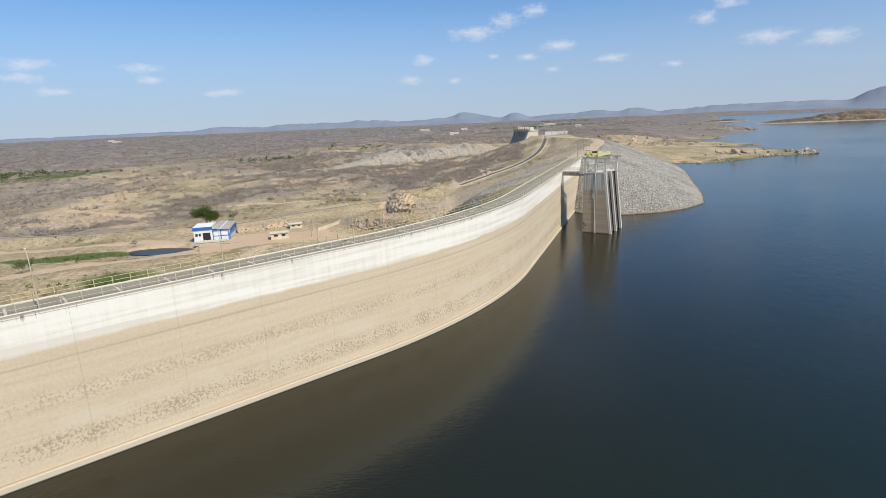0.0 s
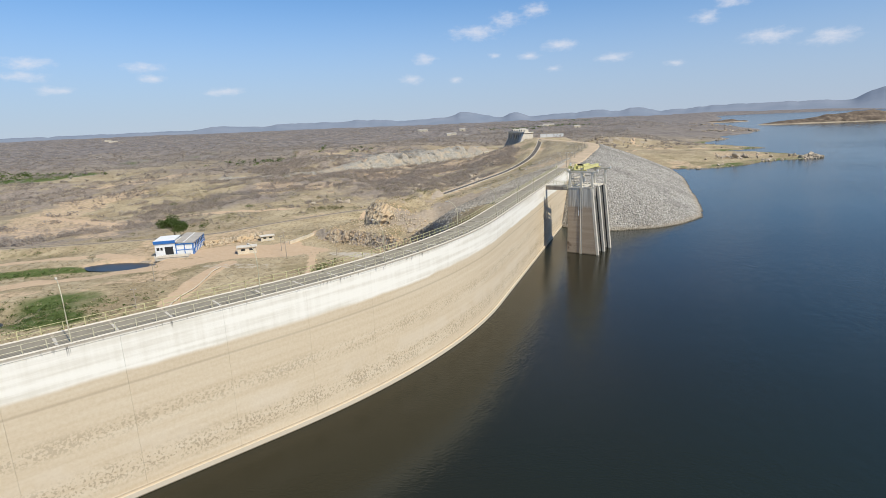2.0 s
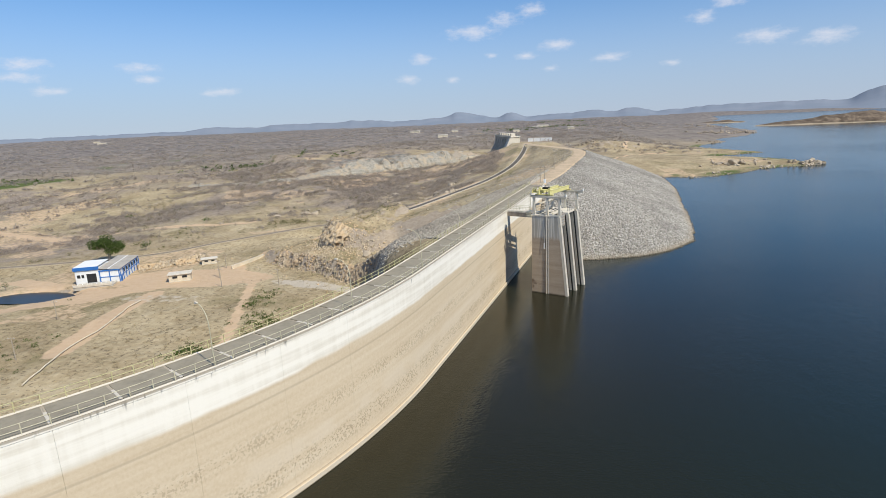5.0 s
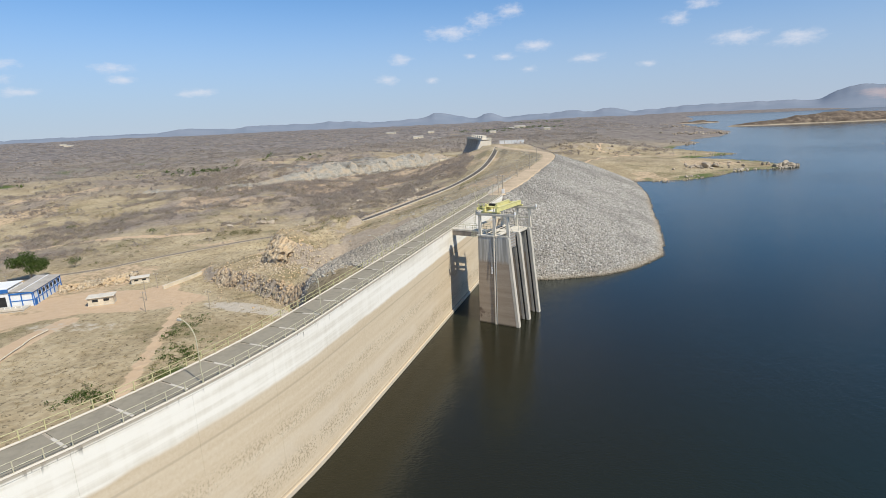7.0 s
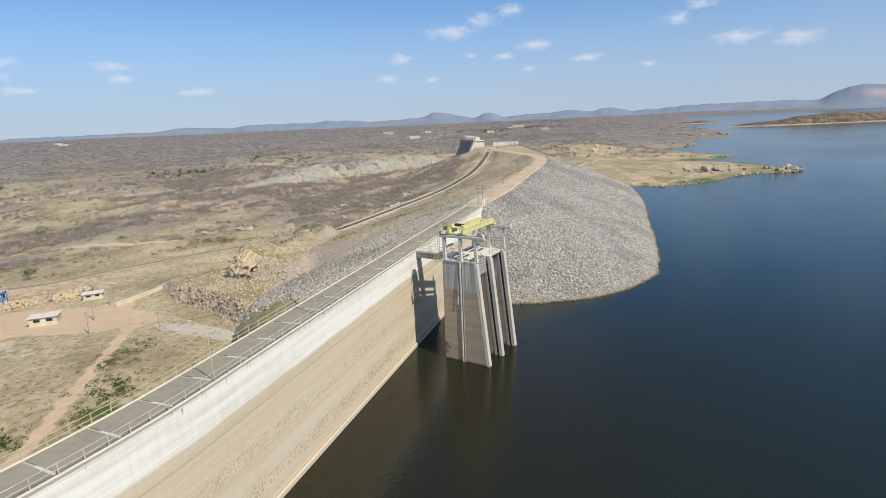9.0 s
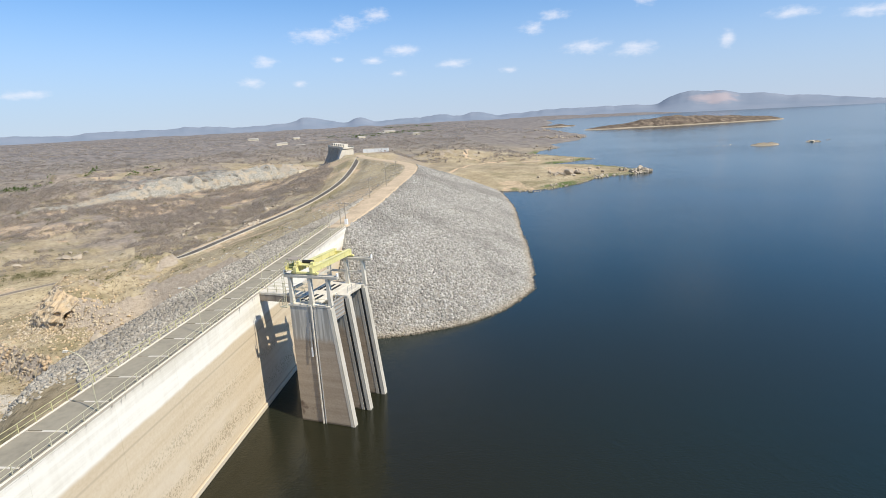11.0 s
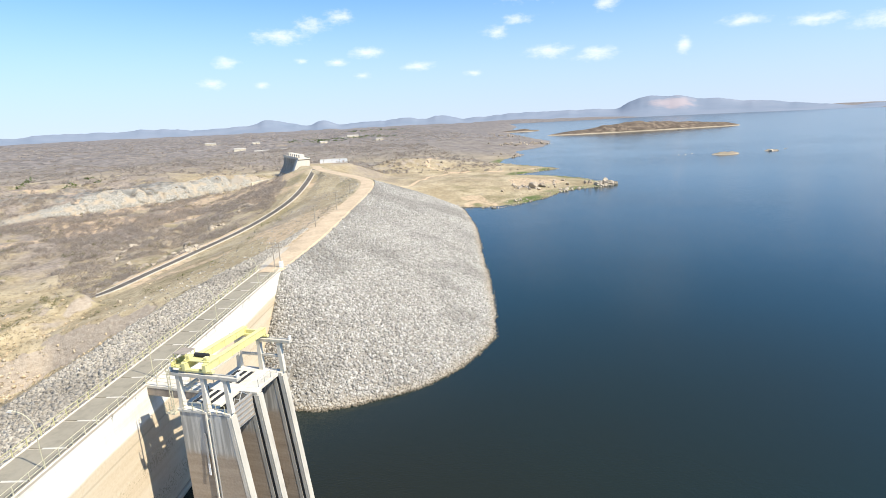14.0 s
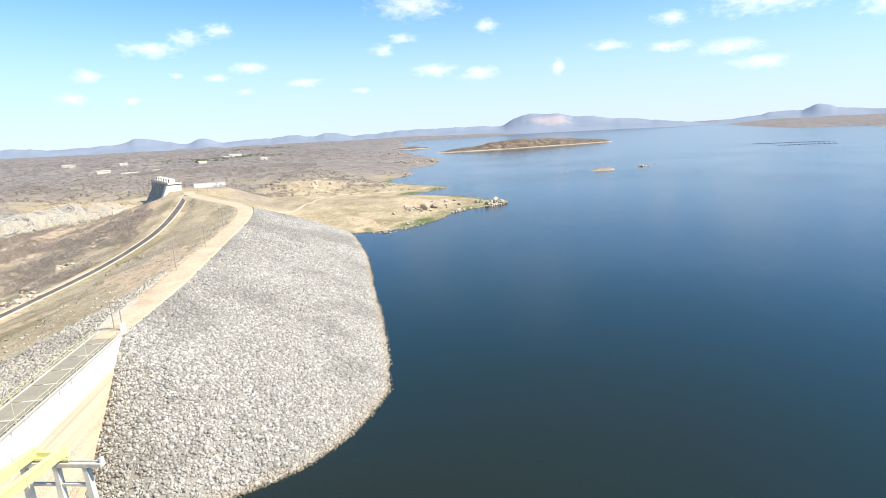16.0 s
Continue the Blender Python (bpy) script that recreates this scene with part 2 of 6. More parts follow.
def poly_dist(x, y, pts):
    """Distance to a polyline, and the position along it (in points)."""
    best, where = np.full(np.shape(x), 1e9), np.zeros(np.shape(x))
    for i, ((ax, ay), (bx, by)) in enumerate(zip(pts, pts[1:])):
        dx, dy = bx - ax, by - ay
        t = np.clip(((x - ax) * dx + (y - ay) * dy) / (dx * dx + dy * dy + 1e-9), 0, 1)
        d = np.hypot(x - ax - t * dx, y - ay - t * dy)
        where = np.where(d < best, i + t, where)
        best = np.minimum(best, d)
    return best, where


def inside(x, y, poly):
    r = np.zeros(np.shape(x), bool)
    n = len(poly)
    for i in range(n):
        (ax, ay), (bx, by) = poly[i], poly[(i + 1) % n]
        if ay == by:
            continue
        r ^= ((ay > y) != (by > y)) & (x < (bx - ax) * (y - ay) / (by - ay) + ax)
    return r


def spline(pts, per=12):
    """A smooth curve through points of any dimension."""
    P = [np.array(p, float) for p in pts]
    P = [2 * P[0] - P[1]] + P + [2 * P[-1] - P[-2]]
    out = []
    for i in range(1, len(P) - 2):
        for k in range(per):
            t = k / per
            a, b, c, d = P[i - 1], P[i], P[i + 1], P[i + 2]
            out.append(0.5 * (2 * b + (c - a) * t + (2 * a - 5 * b + 4 * c - d) * t * t + (3 * b - a - 3 * c + d) * t ** 3))
    out.append(P[-2])
    return np.array(out)


# ---------------------------------------------------------------- the plan
CREST = 18.1
ARC_C, ARC_R = (-104.83, 149.46), 111.1
H1, H2 = radians(41.97), radians(13.52)
S1, S2, S3 = 118.0, 118.0 + ARC_R * (H1 - H2), 281.0


def dam(s, off=0.0):
    """A point of the dam's upstream edge at s metres along it, off metres towards the valley, and its heading."""
    if s < S1:
        h = H1
        x, y = ARC_C[0] + ARC_R * math.cos(h) - (S1 - s) * math.sin(h), ARC_C[1] - ARC_R * math.sin(h) - (S1 - s) * math.cos(h)
    elif s < S2:
        h = H1 - (s - S1) / ARC_R
        x, y = ARC_C[0] + ARC_R * math.cos(h), ARC_C[1] - ARC_R * math.sin(h)
    else:
        h = H2
        x, y = ARC_C[0] + ARC_R * math.cos(h) + (s - S2) * math.sin(h), ARC_C[1] - ARC_R * math.sin(h) + (s - S2) * math.cos(h)
    return x - off * math.cos(h), y + off * math.sin(h), h


DAM_LINE = [dam(s)[:2] for s in np.linspace(0, S3, 96)]
# crest of the rockfill embankment, from the dam's end to the spillway
BANK = [tuple(p) for p in spline([(27.0, 229.5), (33.2, 256), (43.3, 302), (53.6, 350), (58.8, 385), (58.6, 408), (52.0, 436), (43, 466), (35, 496), (32, 530)], 5)]
# the water's edge on the rockfill and the natural shore to the north
FILL_EDGE = [(23.2, 206), (27, 200.5), (34, 197.2), (40, 197), (49.5, 198.8), (61, 205), (68.5, 213), (73.5, 220.5), (77.5, 234), (82, 250.5), (88, 277), (94.3, 305), (103.3, 345), (108.5, 385), (110, 402)]
SHORE = [(109, 394), (119, 397), (128, 389), (146.5, 399), (165, 411.5), (181, 429), (199, 438), (222, 441), (230, 450), (225, 489), (214, 518), (190, 543),
         (208, 552.5), (242.5, 571), (231, 612), (213, 655), (238.6, 712), (279, 757), (288, 825), (365, 903), (436, 1051), (480, 1299), (580, 1739), (816, 2304), (1080, 3296)]
FAR_SHORE = [(1080, 3296), (1450, 3330), (1862, 3264), (2711, 3800), (3300, 3700), (3345, 2950), (2409, 2034), (1778, 1319), (1900, 1253), (1928, 1131), (1700, 1060), (2400, 300), (3000, -1600)]
LAKE = DAM_LINE + FILL_EDGE + SHORE[1:] + FAR_SHORE[1:] + [(-900, -1600), (-400, -300)]
ROAD = spline([(-265, 229, -10.5), (-213, 231, -10.2), (-163, 242.5, -10), (-132, 254.5, -9.8), (-112, 273, -9), (-84, 296, -8), (-62, 299, -6), (-44, 293, -2.0), (-31, 287, 0.8), (-22, 307, 1.6), (-11.5, 326, 3.3), (2, 357, 5.0),
               (13.5, 391, 7.4), (21.5, 424, 10.2), (27.5, 462, 14.2), (31.5, 500, 18.3)], 8)
ROAD_XY = [tuple(p[:2]) for p in ROAD]


CLIFF_A = [(-82, 247), (-72, 239), (-60, 230.5), (-48, 222), (-36, 211.5), (-26, 203), (-18, 184)]
CLIFF_B = [(-62, 270), (-58, 254), (-53.5, 241), (-44, 234), (-32, 232), (-20, 238)]
CLIFF_C = [(-260, 492), (-175, 503), (-116, 536), (-62, 570), (-12, 596), (10, 604)]


def side_dist(x, y, line):
    """Distance to a line, negative on its right."""
    d, w = poly_dist(x, y, line)
    i = np.clip(np.floor(w).astype(int), 0, len(line) - 2)
    P = np.array(line)
    t = P[i + 1] - P[i]
    side = np.sign(t[..., 0] * (y - P[i][..., 1]) - t[..., 1] * (x - P[i][..., 0]))
    return d * side


def terrace(x, y, line, mask, a, b, rise):
    """Ground that steps up on the far side of a line, within an ellipse."""
    sd = side_dist(x, y, line) + 3.0 * (fbm(x, y, 6, 61, 3) - 0.5)
    cx, cy, rx, ry = mask
    m = 1 - sstep(0.55, 1.1, np.hypot((x - cx) / rx, (y - cy) / ry))
    return rise * sstep(a, b, sd) * m


def ground_height(x, y):
    """The height of the land, before its grid is laid."""
    n1, n2, n3 = fbm(x, y, 90, 1), fbm(x, y, 24, 2), fbm(x, y, 7, 3, 3)
    # the valley below the dam
    z = -10.6 + 9.0 * sstep(300, 600, y) - 4.0 * sstep(-130, -260, x) * (1 - sstep(300, 700, y))
    z = z + 14 * sstep(650, 2600, y) + 8 * sstep(-300, -2500, x) + (n1 - 0.5) * (4 + 16 * sstep(300, 900, np.hypot(x, y - 150)))
    z = z + (n2 - 0.5) * (2.0 + 3.0 * sstep(280, 340, y)) + (n3 - 0.5) * 0.8
    # the ponds and the wet strip
    z = z - 1.4 * np.exp(-((x + 170) / 40) ** 2 - ((y - 191) / 8) ** 2) - 4 * np.exp(-((x + 139) / 13) ** 2 - ((y - 142) / 10) ** 2)
    # the level yard round the buildings
    yard = np.exp(-np.clip(np.hypot((x + 107) / 34, (y - 215) / 20) - 0.7, 0, 9) ** 2 * 9)
    z = z * (1 - yard) + (-10.0) * yard
    pond = 1 - sstep(0.6, 1.15, np.hypot((x + 141) / 16, (y - 202) / 7))
    z = z * (1 - pond) - 13.0 * pond
    # rock terraces below the dam and the quarried face beyond them
    z = z + terrace(x, y, CLIFF_A, (-38, 236, 50, 46), -0.6, 1.4, 4.4 + 1.8 * n3)
    z = z + terrace(x, y, CLIFF_B, (-38, 256, 34, 32), -0.8, 5.5, 6.0 + 3.5 * n3) + 1.5 * np.exp(-((x + 46) / 10) ** 2 - ((y - 244) / 8) ** 2)
    z = z + terrace(x, y, CLIFF_C, (-112, 590, 150, 90), -3.0, 7.0, 8 + 5 * n2)
    z = z + 4 * np.exp(-((x + 7) / 40) ** 2 - ((y - 338) / 60) ** 2) + 2.2 * (0.2 + 1.6 * n3) * np.exp(-((x + 34) / 14) ** 2 - ((y - 268) / 11) ** 2)
    # peninsula
    ds = poly_dist(x, y, SHORE)[0]
    lake = inside(x, y, LAKE)
    east = sstep(-10, 60, x - 0.25 * (y - 420)) * sstep(370, 400, y) * (1 - sstep(1500, 3000, y))
    pen = 0.5 + np.minimum(ds * 0.055, 8.5) + (n2 - 0.5) * 3.0 * np.clip(ds / 30, 0, 1) + (n3 - 0.5) * 1.2 * np.clip(ds / 12, 0, 1)
    pen = pen + 6.5 * sstep(585, 612, y + 0.25 * (90 - x) + 14 * (n2 - 0.5)) * np.exp(-((x - 105) / 75) ** 2) * (1 - sstep(640, 820, y))
    z = z * (1 - east) + pen * east
    z = np.where(~lake, np.maximum(z, np.where((ds < 400) & (y > 600), 0.4 + 0.03 * ds, -99)), z)
    df = poly_dist(x, y, FAR_SHORE)[0]
    z = np.where(~lake & (x > 1080), 0.8 + np.minimum(df * 0.05, 16) * (0.4 + 1.2 * fbm(x, y, 260, 9)), z)
    # spillway hill
    z = np.maximum(z, 17.5 - np.clip(np.hypot((x - 37) / 1.1, (y - 552) / 1.6) - 18, 0, 999) * 0.42 - 0.8 * np.clip(24 - 0.24 * (y - 549) - x - 4, 0, 30) * sstep(535, 545, y))
    # embankment and the valley side of the dam
    dd, ws = poly_dist(x, y, DAM_LINE)
    s = ws * S3 / 95
    db = poly_dist(x, y, BANK)[0]
    ratio = 0.4 + 2.0 * sstep(-2.5 - 6.0 * (1 - sstep(28, 40, dd)), 2.0, side_dist(x, y, CLIFF_A + [(-11, 166), (-4, 150), (8, 138)]) + 2.0 * (n3 - 0.5))
    behind = np.clip(-((x - 26.8) * 0.22 + (y - 231.5) * 0.975), 0, 999)
    slope = np.maximum(17.6 - np.clip(dd - 5.0, 0, 17) / np.minimum(ratio * 1.7, 4.1) - np.clip(dd - 22.0, 0, 999) / np.minimum(ratio, 1.9) - 60 * (1 - sstep(0.4, 0.9, ratio)), 18.3 - np.clip(db - 3.6, 0, 999) * (0.286 + 0.27 * (1 - sstep(402, 480, y)) * sstep(52, 64, x)) - 1.2 * behind)
    slope = np.where((dd < np.where(y < 112, 7.5, 4.7)) & (s < S3 - 2), -9, slope)
    slope = slope + (n3 - 0.5) * 0.5
    up = np.where(y < 400, 18.1 - 0.9 - db * 0.56, -9)
    z = np.where(lake, np.maximum(-8 - 0 * x, -0.3 - 0.16 * poly_dist(x, y, LAKE)[0]), np.maximum(z, slope))
    # under the rockfill and on the water side of the crest
    fill = inside(x, y, [dam(S3)[:2]] + [(25.5, 219)] + FILL_EDGE + [(65, 402)] + [b for b in BANK if b[1] < 398][::-1])
    z = np.where(fill, np.minimum(18.1, 17.0 - np.clip(db - 3.6, 0, 99) * 0.56 - 0.5), z)
    z = np.where(fill & (dd < 14) & (y < 234), np.minimum(z, 18.25 * (y - 208) / 22.4 - 1.2), z)
    # the road bed
    dr, wr = poly_dist(x, y, ROAD_XY)
    zr = np.interp(wr, np.arange(len(ROAD)), ROAD[:, 2])
    k = np.exp(-np.clip(dr - 3.5, 0, 99) ** 2 / 18)
    z = np.where(lake, z, z * (1 - k) + (zr - 0.06) * k)
    kb = np.exp(-np.clip(db - 3.4, 0, 99) ** 2 / 4) * (1 - sstep(500, 530, y))
    z = np.where(lake | fill, z, z * (1 - kb) + (18.3 - 0.06) * kb)
    return z


def axis(lo, hi, a, b, step, grow):
    left, right, v, d = [], [], a, step
    while v > lo:
        d *= grow
        v -= d
        left.append(v)
    v, d = b, step
    while v < hi:
        d *= grow
        v += d
        right.append(v)
    return np.array(left[::-1] + list(np.arange(a, b + step / 2, step)) + right)


GX, GY = axis(-4700, 4700, -190, 135, 1.6, 1.034), axis(-4700, 4700, 110, 420, 1.6, 1.034)
MX, MY = np.meshgrid(GX, GY)
GZ = ground_height(MX, MY)
DAM_D = poly_dist(MX, MY, DAM_LINE)[0]


def gz(x, y):
    """The height of the laid ground."""
    x, y = np.asarray(x, float), np.asarray(y, float)
    i = np.clip(np.searchsorted(GX, x) - 1, 0, len(GX) - 2)
    j = np.clip(np.searchsorted(GY, y) - 1, 0, len(GY) - 2)
    fx, fy = (x - GX[i]) / (GX[i + 1] - GX[i]), (y - GY[j]) / (GY[j + 1] - GY[j])
    return (GZ[j, i] * (1 - fx) + GZ[j, i + 1] * fx) * (1 - fy) + (GZ[j + 1, i] * (1 - fx) + GZ[j + 1, i + 1] * fx) * fy


# ---------------------------------------------------------------- materials
def ground_material():
    m = Mat("dry_scrub_ground", 0.97, spec=0.15)
    big, mid, fine, tiny = m.noise(0.006, 5), m.noise(0.05, 6), m.noise(0.5, 6), m.noise(3.5, 4)
    f = m.math("ADD", m.math("MULTIPLY", mid, 0.55), m.math("MULTIPLY", fine, 0.45))
    col = m.ramp(f, [(0.24, (0.18, 0.137, 0.077)), (0.40, (0.33, 0.26, 0.155)), (0.53, (0.445, 0.36, 0.225)), (0.75, (0.60, 0.51, 0.35))])
    # olive weeds and dark tufts in the dry grass
    col = m.mix(m.math("MULTIPLY", m.step(m.noise(0.035, 6, rough=0.6), 0.52, 0.64), 0.55), col, (0.20, 0.175, 0.085))
    col = m.mix(m.math("MULTIPLY", m.step(m.noise(0.9, 3, rough=0.7), 0.56, 0.64), 0.65), col, (0.115, 0.09, 0.055))
    # grey-brown leafless scrub carpet where it is dense
    scrub = m.mix(m.step(m.noise(0.45, 6, rough=0.7), 0.36, 0.64), (0.20, 0.162, 0.132), (0.37, 0.31, 0.25))
    thick = m.mix(m.step(m.noise(0.07, 7, rough=0.75), 0.36, 0.62), (0.125, 0.11, 0.103), (0.275, 0.245, 0.22))
    s = m.math("MULTIPLY", m.attr("scrub"), m.step(m.noise(0.06, 7, rough=0.65), 0.32, 0.56))
    col = m.mix(s, col, scrub)
    col = m.mix(m.math("MULTIPLY", m.attr("thicket"), m.step(m.noise(0.012, 6, rough=0.6), 0.2, 0.42)), col, thick)
    bare = m.mix(fine, (0.51, 0.35, 0.215), (0.63, 0.49, 0.335))
    d = m.step(m.math("ADD", m.attr("dirt"), m.math("MULTIPLY", m.math("SUBTRACT", fine, 0.5), 0.6)), 0.35, 0.62)
    col = m.mix(d, col, bare)
    rock = m.mix(m.noise(0.8, 6, m.stretch(1, 1, 2.5)), (0.24, 0.19, 0.14), (0.54, 0.46, 0.36))
    slab = m.mix(m.step(m.noise(0.25, 6, m.stretch(1, 1, 0.3)), 0.35, 0.65), (0.15, 0.14, 0.12), (0.30, 0.285, 0.25))
    rock = m.mix(m.step(m.attr("quarry"), 0.3, 0.6), rock, slab)
    r = m.step(m.math("ADD", m.attr("rock"), m.math("MULTIPLY", m.math("SUBTRACT", m.noise(0.16, 6), 0.5), 1.2)), 0.4, 0.6)
    col = m.mix(r, col, rock)
    grav = m.mix(m.noise(2.2, 5), (0.40, 0.345, 0.265), (0.66, 0.59, 0.475))
    g = m.step(m.math("ADD", m.attr("gravel"), m.math("MULTIPLY", m.math("SUBTRACT", fine, 0.5), 0.8)), 0.4, 0.7)
    col = m.mix(g, col, grav)
    green = m.mix(m.noise(0.9, 5), (0.055, 0.085, 0.022), (0.15, 0.185, 0.06))
    gr = m.step(m.math("ADD", m.attr("green"), m.math("MULTIPLY", m.math("SUBTRACT", mid, 0.5), 1.0)), 0.35, 0.7)
    col = m.mix(gr, col, green)
    m.colour(col)
    h = m.math("ADD", m.math("MULTIPLY", fine, 0.7), m.math("MULTIPLY", tiny, 0.3))
    m.bump(h, 1.0, 0.7)
    return m.m


def water_material():
    m = Mat("lake_water", 0.14, spec=0.5)
    m.b.inputs["IOR"].default_value = 1.333
    # brown along the dam paints its reflection and silt into the colour, thinning towards the open lake
    sep = m.t.nodes.new("ShaderNodeSeparateXYZ")
    m.link(m.pos(), sep.inputs[0])
    across = m.math("ADD", m.math("MULTIPLY", sep.outputs[0], 0.85), m.math("MULTIPLY", sep.outputs[1], -0.52))
    across = m.math("ADD", across, m.math("MULTIPLY", m.math("SUBTRACT", m.noise(0.02, 4), 0.5), 50))
    silt_reflection = m.math("MULTIPLY", m.math("SUBTRACT", 1.0, m.step(across, -75, 65)), m.math("SUBTRACT", 1.0, m.step(sep.outputs[1], 140, 260)))
    open_lake = m.ramp(m.noise(0.012, 3), [(0.35, (0.0070, 0.0235, 0.0240)), (0.7, (0.0095, 0.0230, 0.0180))])
    m.colour(m.mix(silt_reflection, open_lake, (0.0190, 0.0170, 0.0078)))
    w1 = m.noise(0.55, 3, m.stretch(1.0, 0.55, 1), distort=0.6)
    w2 = m.noise(2.6, 3, m.stretch(0.8, 1.1, 1))
    gust = m.step(m.noise(0.008, 3), 0.35, 0.65)
    h = m.math("ADD", m.math("MULTIPLY", w1, 0.6), m.math("MULTIPLY", w2, 0.4))
    h = m.math("MULTIPLY", h, m.math("ADD", m.math("MULTIPLY", gust, 0.65), 0.35))
    m.bump(h, 1.0, 0.10)
    return m.m


def dam_material():
    """Lime-washed band above, silty stained concrete below, with rows of dried growth and rain streaks."""
    m = Mat("dam_face_concrete", 0.92, spec=0.2)
    z = m.z()
    wob = m.math("MULTIPLY", m.math("SUBTRACT", m.noise(0.12, 4), 0.5), 0.9)
    zz = m.math("ADD", z, wob)
    streak = m.noise(0.9, 5, m.stretch(1.5, 1.5, 0.10))
    hband = m.noise(1.0, 5, m.stretch(0.05, 0.05, 1.3))
    fine = m.noise(3.0, 6)
    white = m.mix(m.step(m.math("ADD", m.math("MULTIPLY", streak, 0.25), m.math("MULTIPLY", hband, 0.75)), 0.40, 0.66), (0.88, 0.835, 0.735), (0.73, 0.675, 0.565))
    beige = m.ramp(m.math("ADD", m.math("MULTIPLY", hband, 0.6), m.math("MULTIPLY", fine, 0.4)), [(0.28, (0.56, 0.445, 0.30)), (0.5, (0.635, 0.52, 0.365)), (0.72, (0.69, 0.59, 0.44))])
    # dried growth in broken rows
    spots = m.step(m.math("ADD", m.math("MULTIPLY", m.noise(3.4, 3, rough=0.6), 0.72), m.math("MULTIPLY", m.noise(0.30, 3), 0.28)), 0.50, 0.57)
    row1 = m.math("SUBTRACT", 1.0, m.step(m.math("ABSOLUTE", m.math("SUBTRACT", zz, 3.4)), 0.3, 2.0))
    row2 = m.math("SUBTRACT", 1.0, m.step(m.math("ABSOLUTE", m.math("SUBTRACT", zz, 8.4)), 0.2, 1.5))
    rows = m.math("ADD", m.math("MULTIPLY", row1, 0.5), m.math("MULTIPLY", row2, 0.36))
    beige = m.mix(m.math("MULTIPLY", spots, rows), beige, (0.24, 0.18, 0.11))
    pale = m.math("MULTIPLY", m.math("SUBTRACT", 1.0, m.step(m.math("ABSOLUTE", m.math("SUBTRACT", zz, 5.4)), 0.3, 1.6)), m.step(m.noise(0.25, 4), 0.4, 0.6))
    beige = m.mix(m.math("MULTIPLY", pale, 0.5), beige, (0.68, 0.58, 0.44))
    col = m.mix(m.step(zz, 13.7, 14.3), beige, white)
    col = m.mix(m.math("MULTIPLY", m.math("SUBTRACT", 1.0, m.step(m.math("ABSOLUTE", m.math("SUBTRACT", z, 12.6)), 0.03, 0.22)), 0.35), col, (0.33, 0.26, 0.18))
    # thin black drips from the crest
    drip = m.math("MULTIPLY", m.step(m.noise(1.0, 3, m.stretch(2.6, 2.6, 0.03)), 0.56, 0.64), m.step(m.math("ADD", z, m.math("MULTIPLY", m.noise(1.1, 2, m.stretch(1.2, 1.2, 0.01)), 3.2)), 19.0, 19.9))
    col = m.mix(m.math("MULTIPLY", drip, 0.75), col, (0.10, 0.09, 0.075))
    # grey dirt on the top of the crest
    col = m.mix(m.math("MULTIPLY", m.step(z, 17.86, 18.0), 0.85), col, (0.36, 0.31, 0.24))
    # damp foot
    col = m.mix(m.math("MULTIPLY", m.math("SUBTRACT", 1.0, m.step(z, 0.66, 0.72)), 0.6), col, (0.60, 0.53, 0.42))
    col = m.mix(m.math("MULTIPLY", m.math("SUBTRACT", 1.0, m.step(m.math("ABSOLUTE", m.math("SUBTRACT", z, 0.8)), 0.04, 0.12)), 0.55), col, (0.25, 0.20, 0.14))
    col = m.mix(m.math("SUBTRACT", 1.0, m.step(z, 0.06, 0.16)), col, (0.18, 0.15, 0.105))
    m.colour(col)
    m.bump(fine, 0.4, 0.05)
    return m.m


def stone_material(name, lo, hi, shore=False):
    m = Mat(name, 0.95, spec=0.2)
    isl = m.t.nodes.new("ShaderNodeNewGeometry").outputs["Random Per Island"]
    n = m.noise(2.0, 5)
    patch = m.noise(0.07, 4)
    f = m.math("ADD", m.math("MULTIPLY", isl, 0.5), m.math("ADD", m.math("MULTIPLY", n, 0.25), m.math("MULTIPLY", patch, 0.25)))
    col = m.ramp(f, [(0.2, lo), (0.75, hi)])
    col = m.mix(m.math("MULTIPLY", m.step(m.noise(0.035, 5), 0.46, 0.62), 0.4), col, tuple(v * 0.62 for v in lo))
    if shore:
        wet = m.math("SUBTRACT", 1.0, m.step(m.math("ADD", m.z(), m.noise(0.3, 4)), 0.5, 2.0))
        col = m.mix(m.math("MULTIPLY", wet, 0.55), col, (0.36, 0.295, 0.205))
        col = m.mix(m.math("MULTIPLY", m.math("SUBTRACT", 1.0, m.step(m.z(), 0.12, 0.35)), 0.8), col, (0.12, 0.10, 0.07))
    m.colour(col)
    m.bump(n, 0.5, 0.08)
    return m.m


def twig_material(name, lo, hi):
    m = Mat(name, 0.95, spec=0.1)
    col = m.mix(m.attr("tone"), lo, hi)
    m.colour(col)
    # thin twigs and leaves let part of the light through
    thin = m.node("ShaderNodeBsdfTranslucent")
    m.link(col, thin.inputs["Color"])
    both = m.node("ShaderNodeMixShader", Fac=0.48)
    m.link(m.b.outputs[0], both.inputs[1])
    m.link(thin.outputs[0], both.inputs[2])
    m.link(both.outputs[0], m.t.nodes["Material Output"].inputs["Surface"])
    return m.m


def rockface_material(name, lo, hi, warm):
    m = Mat(name, 0.95, spec=0.2)
    strata = m.noise(0.8, 6, m.stretch(1.2, 1.2, 0.35), rough=0.65)
    big = m.noise(0.14, 4)
    col = m.ramp(strata, [(0.3, lo), (0.65, hi)])
    col = m.mix(m.step(big, 0.45, 0.62), col, warm)
    m.colour(col)
    m.bump(strata, 0.9, 0.5)
    return m.m


